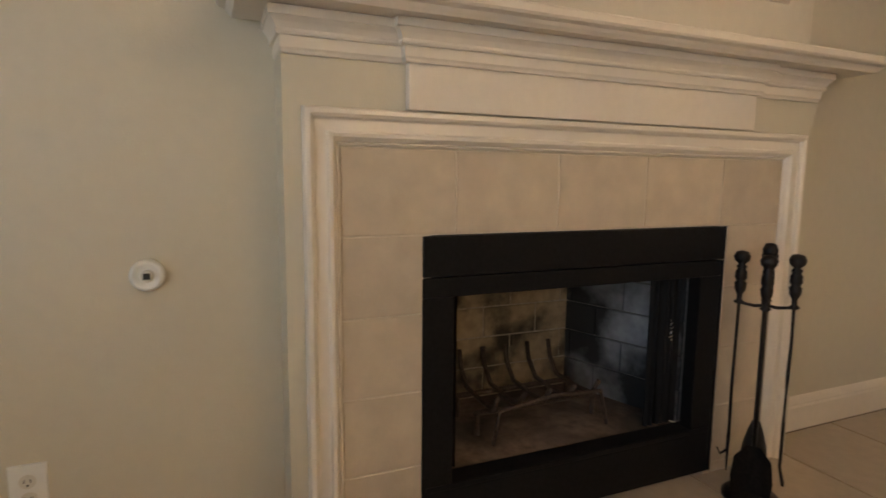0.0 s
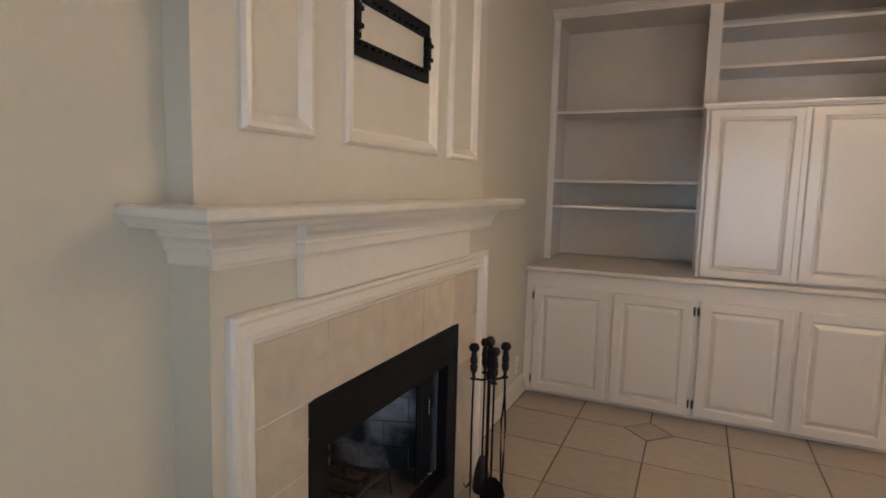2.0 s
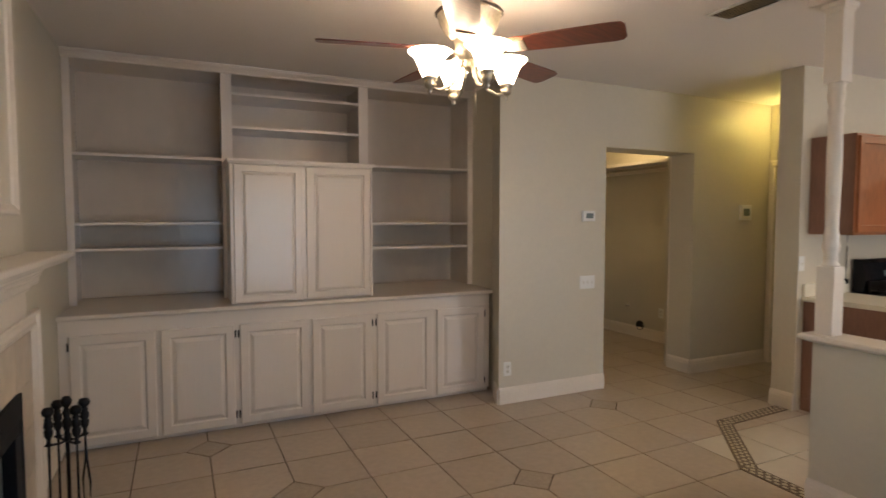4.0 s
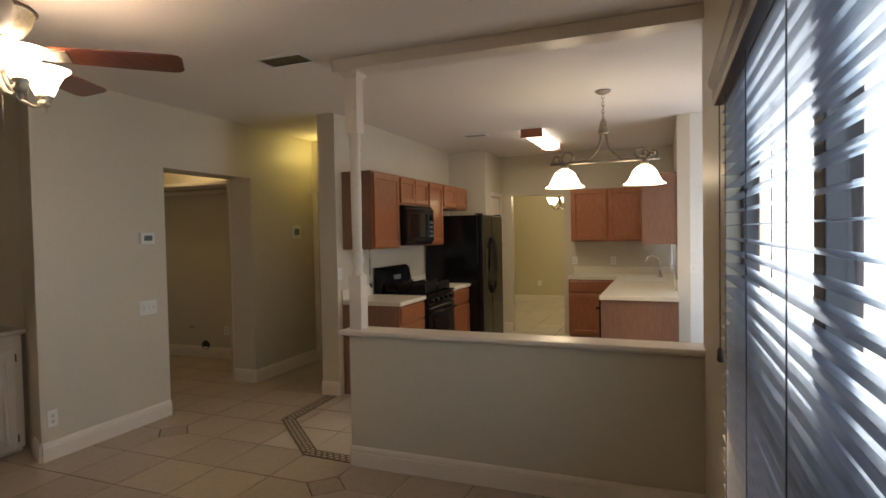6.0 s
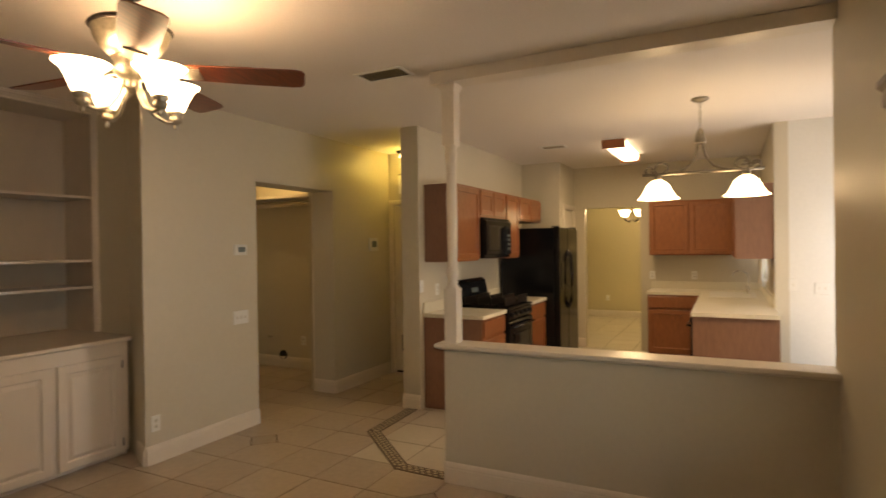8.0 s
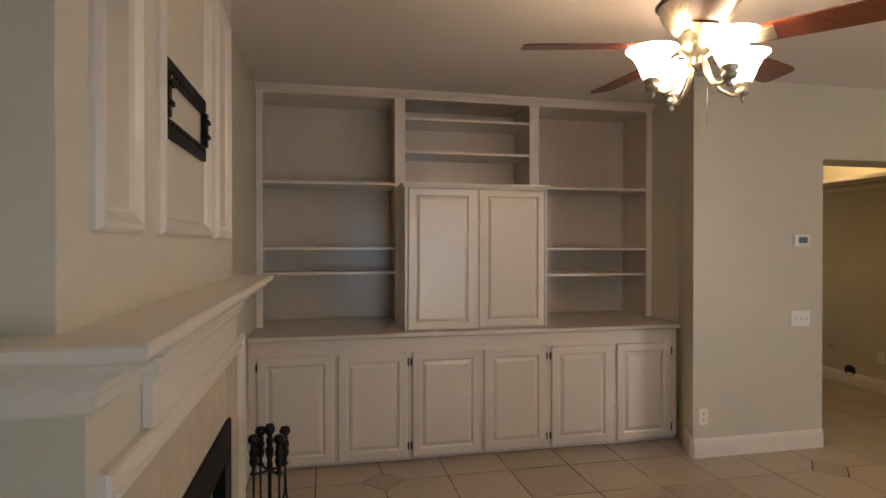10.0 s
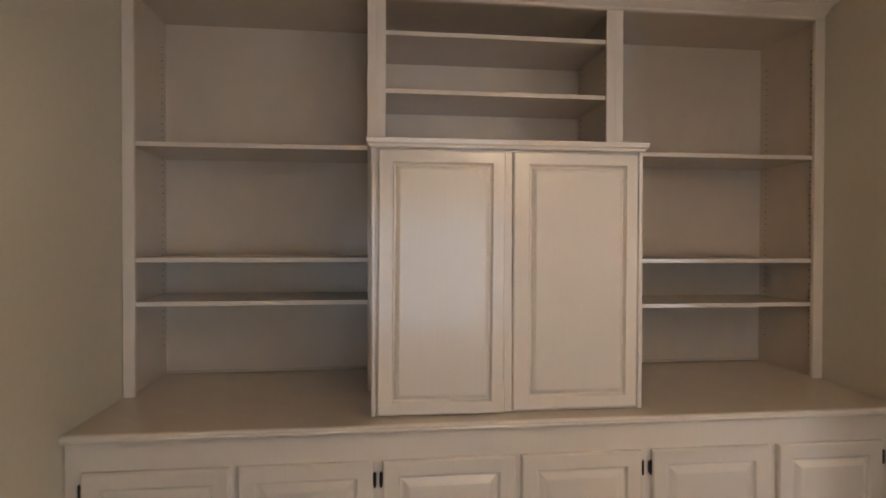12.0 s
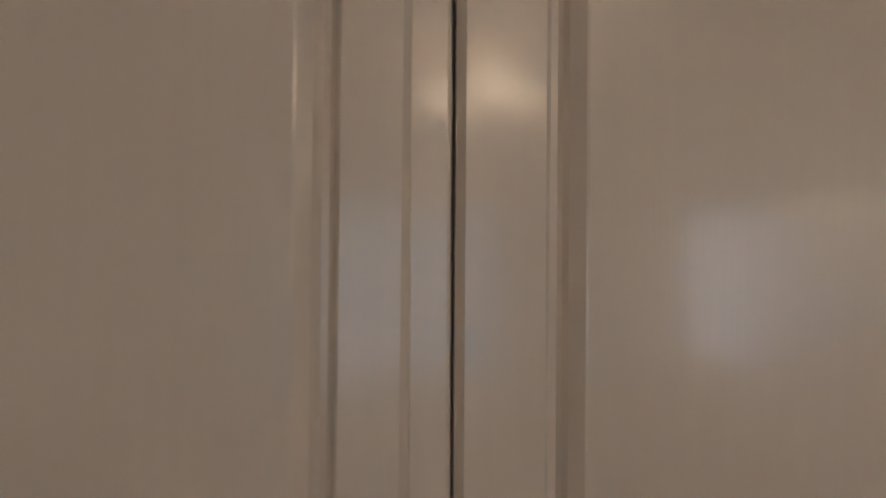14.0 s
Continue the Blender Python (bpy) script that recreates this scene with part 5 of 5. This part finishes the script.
for s in (-0.32, 0.32):
    lathe("shade_holder", [(0.012, -0.58), (0.028, -0.60), (0.034, -0.63), (0.0, -0.63)], PENDANT, pd, 16, (0, s, 0))
    lathe("shade", [(0.030, -0.632), (0.05, -0.64), (0.085, -0.67), (0.11, -0.72), (0.135, -0.765), (0.165, -0.785), (0.162, -0.788), (0.13, -0.768), (0.105, -0.722), (0.08, -0.674), (0.045, -0.645), (0.0, -0.636)], SHADE_K, pd, 28, (0, s, 0), label="lit alabaster glass bell shade")
    lamp("pendant_bulb", "POINT", (5.36, -3.94 + s, H - 0.74), 3.0, (1.0, 0.74, 0.44), 0.04)

fl = thing("fluorescent_light", 7.4, -3.02, H, "wood-ended fluorescent ceiling light, lit", "ceiling light")
bm = bmesh.new()
bm_prism(bm, [(-0.11, -0.001), (-0.10, -0.07), (-0.06, -0.085), (0.06, -0.085), (0.10, -0.07), (0.11, -0.001)], -0.58, 0.58)
bmesh.ops.transform(bm, matrix=Matrix(((0, 0, 1, 0), (1, 0, 0, 0), (0, 1, 0, 0), (0, 0, 0, 1))), verts=bm.verts)
part("diffuser", bm, TUBE, fl, "lit ribbed diffuser")
for x in (-0.62, 0.582):
    box("end_cap", x, x + 0.038, -0.125, 0.125, -0.095, -0.001, OAK, fl, 0.004, "oak end cap")
window_light("fluorescent_glow", (7.4, -3.02, H - 0.09), (7.4, -3.02, 0), 1.1, 0.18, 9.0, (1.0, 0.80, 0.48))

# hall and laundry lamps
hl = thing("hall_ceiling_light", 6.22, -0.66, H, "small bronze flush ceiling light in the hall, lit", "ceiling light")
lathe("base", [(0.07, -0.001), (0.07, -0.015), (0.05, -0.03), (0.0, -0.03)], BRONZE, hl)
lathe("bulb", [(0.014, -0.03), (0.03, -0.06), (0.03, -0.08), (0.0, -0.10)], SHADE_K, hl, 16, label="lit bulb")
lamp("hall_bulb", "POINT", (6.16, -0.70, H - 0.18), 2.4, (0.97, 0.75, 0.18), 0.04)
lamp("laundry_bulb", "POINT", (5.56, 0.95, H - 0.10), 6.0, (1.0, 0.74, 0.34), 0.04)
ll = thing("laundry_ceiling_light", 5.56, 0.95, H, "small bare bulb holder on the laundry ceiling", "ceiling light")
lathe("base", [(0.06, -0.001), (0.06, -0.02), (0.03, -0.03), (0.0, -0.03)], PLASTIC, ll)

ch = thing("dining_chandelier", 10.9, -2.62, H, "dark iron dining chandelier with lit glass shades", "chandelier")
lathe("canopy", [(0.06, -0.001), (0.06, -0.015), (0.0, -0.03)], BRONZE, ch)
tube("stem", [(0, 0, -0.02), (0, 0, -0.72)], 0.008, BRONZE, ch)
for k in range(4):
    a = radians(45 + 90 * k)
    c, s = math.cos(a), math.sin(a)
    tube("arm", [(0, 0, -0.70), (0.08 * c, 0.08 * s, -0.76), (0.16 * c, 0.16 * s, -0.72), (0.18 * c, 0.18 * s, -0.66)], 0.008, BRONZE, ch)
    lathe("shade", [(0.02, -0.67), (0.045, -0.64), (0.075, -0.57), (0.085, -0.55), (0.08, -0.552), (0.04, -0.63), (0.0, -0.66)], SHADE_K, ch, 18, (0.18 * c, 0.18 * s, 0), label="lit glass shade")
lamp("dining_bulb", "POINT", (10.9, -2.62, H - 0.5), 26.0, (1.0, 0.85, 0.50), 0.06)

# ---------------------------------------------------------------- outside
g = box("ground", -60, 75, -90, 60, -0.5, -0.25, GRASS)
tagged(g, "mown lawn around the house", "ground", kind="structure")
g = box("patio", -3.0, 26.0, -13.8, -5.80, -0.245, -0.16, CONCRETE)
tagged(g, "pale concrete patio slab outside the window", "patio", kind="structure")
fence = thing("wooden_fence", -6, -14.0, -0.25, "weathered pale board fence at the end of the garden", "fence")
slatf = box("board", 0, 0.138, 0, 0.02, 0, 1.85, STUCCO, fence, 0.004)
for i in range(1, 150):
    s = new("board", slatf.data)
    s.parent = fence
    s.matrix_local = pose(i * 0.142, random.uniform(-0.004, 0.004), random.uniform(-0.02, 0.01))
for z in (0.3, 1.5):
    box("rail", 0, 21.3, 0.02, 0.06, z, z + 0.09, STUCCO, fence)

# neighbour's pale house beyond the side of the garden
nb = thing("neighbour_house", 15.0, -13.6, -0.16, "single-storey neighbouring house with pale siding and a shingle roof", "house")
bm = bmesh.new()
bm_box(bm, 0, 7, -5.0, 6.8, 0, 3.1)
part("wall", bm, STUCCO, nb)
for i in range(20):
    box("siding_board", -0.018, -0.001, -5.0, 6.8, 0.02 + i * 0.15, 0.16 + i * 0.15, STUCCO, nb, 0.004)
bm = bmesh.new()
bm_loft(bm, [(3.1, -0.5, 7.5, -5.5, 7.3), (3.2, -0.5, 7.5, -5.5, 7.3), (5.4, 3.2, 3.8, -2.5, 4.3)])
part("roof", bm, CONCRETE, nb, "pale grey shingle roof")
for y0 in (-3.0, 3.2):
    w = box("window", -0.05, -0.019, y0, y0 + 1.3, 0.9, 2.2, TRIM, nb, 0.004)
    for a in (0.06, 0.68):
        box("pane", -0.056, -0.0505, y0 + a, y0 + a + 0.56, 0.96, 2.14, DARK, w)


def tree(x, y, h, seed):
    rnd = random.Random(seed)
    t = thing("garden_tree", x, y, -0.25, "leafy garden tree beyond the fence", "tree", "garden trees")
    bm = bmesh.new()
    bm_tube(bm, [(0, 0, 0), (0.05, 0, h * 0.25), (-0.05, 0.05, h * 0.5), (0.05, 0, h * 0.8)], 0.1, 8, [0.16, 0.12, 0.09, 0.03])
    tips = []
    for k in range(9):
        a, z = rnd.uniform(0, 6.28), h * rnd.uniform(0.35, 0.7)
        q = Vector((math.cos(a) * h * 0.26, math.sin(a) * h * 0.26, z + h * rnd.uniform(0.08, 0.2)))
        bm_tube(bm, [(0, 0, z), q * 0.5 + Vector((0, 0, z * 0.5 + 0.05)), q], 0.03, 6, [0.06, 0.04, 0.015])
        tips.append(q)
    tips.append(Vector((0.05, 0, h * 0.85)))
    part("trunk", bm, BARK, t)
    verts, faces = [], []
    for q in tips:
        for _ in range(260):
            p = q + Vector((rnd.gauss(0, 0.30), rnd.gauss(0, 0.30), rnd.gauss(0, 0.24))) * (h / 4)
            a, b = Vector((rnd.gauss(0, 1), rnd.gauss(0, 1), rnd.gauss(0, 1))).normalized() * 0.07, Vector((rnd.gauss(0, 1), rnd.gauss(0, 1), rnd.gauss(0, 1))).normalized() * 0.045
            n = len(verts)
            verts += [p - a, p + b, p + a, p - b]
            faces.append((n, n + 1, n + 2, n + 3))
    me = bpy.data.meshes.new("crown")
    me.from_pydata(verts, [], faces)
    me.materials.append(LEAF)
    cr = new("crown", me)
    cr.parent = t


tree(3.5, -16.5, 5.0, 3)
tree(8.5, -17.5, 5.5, 4)
tree(14.0, -16.0, 4.6, 5)
tree(-2.0, -17.0, 4.8, 6)

# ---------------------------------------------------------------- mosaic border at the kitchen
bd = thing("trim_mosaic_border", 0, 0, 0, "brown and tan mosaic tile border between living room and kitchen", "floor border", kind="structure")
line = [Vector((3.81, -2.455)), Vector((3.825, -2.05)), Vector((4.37, -1.455)), Vector((5.085, -1.425))]
bm, bm2 = bmesh.new(), bmesh.new()
offs = []
for i, p in enumerate(line):
    d0 = (p - line[i - 1]).normalized() if i else (line[1] - p).normalized()
    d1 = (line[i + 1] - p).normalized() if i < 3 else d0
    n = (Vector((-d0.y, d0.x)) + Vector((-d1.y, d1.x))).normalized()
    offs.append(n / max(0.4, n.dot(Vector((-d0.y, d0.x)))))
HW = 0.055
for i in range(3):
    q = [line[i] + offs[i] * HW, line[i + 1] + offs[i + 1] * HW, line[i + 1] - offs[i + 1] * HW, line[i] - offs[i] * HW]
    bm_prism(bm, [(v.x, v.y) for v in q][::-1], -0.004, 0.0035)
    d = (line[i + 1] - line[i])
    L = d.length
    d.normalize()
    nn = Vector((-d.y, d.x))
    k = int(L / 0.05)
    for j in range(k):
        c = line[i] + d * (L * (j + 0.5) / k)
        for off, w, l in ((0.0, 0.012, 0.012), (0.032, 0.008, 0.015), (-0.032, 0.008, 0.015)):
            cc = c + nn * off + d * (0.0 if off == 0 else 0.025)
            a, b = (d * l, nn * w) if off else ((d + nn) * 0.009, (nn - d) * 0.009)
            bm_prism(bm2, [(v.x, v.y) for v in (cc - a - b, cc + a - b, cc + a + b, cc - a + b)], 0.0036, 0.0052)
part("border_field", bm, MOSAIC_DARK, bd)
tagged(part("mosaic_chips", bm2, MOSAIC_LIGHT, bd), kind="stuff")

# ---------------------------------------------------------------- floor tiles, with small diamonds at some corners
floor = bpy.data.objects["floor"]
PX, PY, X0, YY0 = 0.4245, 0.4275, 0.44, -0.32
CUT, G = 0.14, 0.0038


DIAMONDS = {(1, 0), (2, 2), (5, 3), (8, 1), (1, 5), (4, 6), (7, 5), (3, 8)}


shared = {}


def tile_mesh(corners, w, d, mat):
    key = (corners, round(w, 3), round(d, 3), mat.name)
    if key not in shared:
        out = []
        for k, (x, y) in enumerate(((G, G), (w - G, G), (w - G, d - G), (G, d - G))):
            if k in corners:
                sx, sy = (1 if x < w / 2 else -1), (1 if y < d / 2 else -1)
                a, b = (x + sx * CUT, y), (x, y + sy * CUT)
                out += [b, a] if k in (0, 2) else [a, b]
            else:
                out.append((x, y))
        bm = bmesh.new()
        lo = [bm.verts.new((x, y, -0.007)) for x, y in out]
        mid = [bm.verts.new((x, y, -0.0012)) for x, y in out]
        cx, cy = w / 2, d / 2
        hi = [bm.verts.new((x + 0.0022 * (1 if x < cx else -1), y + 0.0022 * (1 if y < cy else -1), 0.0)) for x, y in out]
        n = len(out)
        for A, B in ((lo, mid), (mid, hi)):
            for i in range(n):
                bm.faces.new((A[i], A[(i + 1) % n], B[(i + 1) % n], B[i]))
        bm.faces.new(hi)
        me = bpy.data.meshes.new("floor_tile")
        bmesh.ops.recalc_face_normals(bm, faces=bm.faces)
        bm.to_mesh(me)
        bm.free()
        me.materials.append(mat)
        shared[key] = me
    return shared[key]


def zone(x, y):
    if x > 9.0:
        return TILE_K
    if x > 3.82 and y < -2.05 + (x - 3.825) * 1.09 and y < -1.42:
        return TILE_K
    return TILE


def inside(x, y):
    if x < 0.02:
        return False
    if x < 3.74:
        return -4.6 < y < 0.05 and not (x > 3.3 and y > -0.3)
    if x < 6.3:
        return -5.6 < y < 1.9
    if x < 9.0:
        return -4.53 < y < -0.1
    return -4.53 < y < -0.72


for i in range(-2, 31):
    for j in range(-6, 14):
        x, y = X0 + i * PX, YY0 - j * PY
        a, b, c, d = max(x, 0.002), x + PX, y - PY, y
        cx, cy = (a + b) / 2, (c + d) / 2
        if b - a < 0.02 or not inside(cx, cy):
            continue
        corners = []
        for k, (p, q) in enumerate(((i, j + 1), (i + 1, j + 1), (i + 1, j), (i, j))):
            if (p, q) in DIAMONDS and b - a > 0.3:
                corners.append(k)
        o = new("floor_tile", tile_mesh(tuple(corners), b - a, d - c, zone(cx, cy)))
        o.parent = floor
        o.location = (a, c, 0)
        o.rotation_euler = (random.uniform(-0.0006, 0.0006), random.uniform(-0.0006, 0.0006), 0)
dia = None
for i in range(-1, 31):
    for j in range(-6, 14):
        x, y = X0 + i * PX, YY0 - j * PY
        if (i, j) in DIAMONDS and inside(x, y):
            if dia is None:
                bm = bmesh.new()
                r = CUT - 0.004
                lo, hi = [], []
                for s, z, l in ((r, -0.007, lo), (r - 0.002, 0.0, hi)):
                    l += [bm.verts.new((s, 0, z)), bm.verts.new((0, s, z)), bm.verts.new((-s, 0, z)), bm.verts.new((0, -s, z))]
                for k in range(4):
                    bm.faces.new((lo[k], lo[(k + 1) % 4], hi[(k + 1) % 4], hi[k]))
                bm.faces.new(hi)
                dia = part("diamond_tile", bm, DIAMOND, floor)
                o = dia
            else:
                o = new("diamond_tile", dia.data)
                o.parent = floor
            o.location = (x, y, 0)
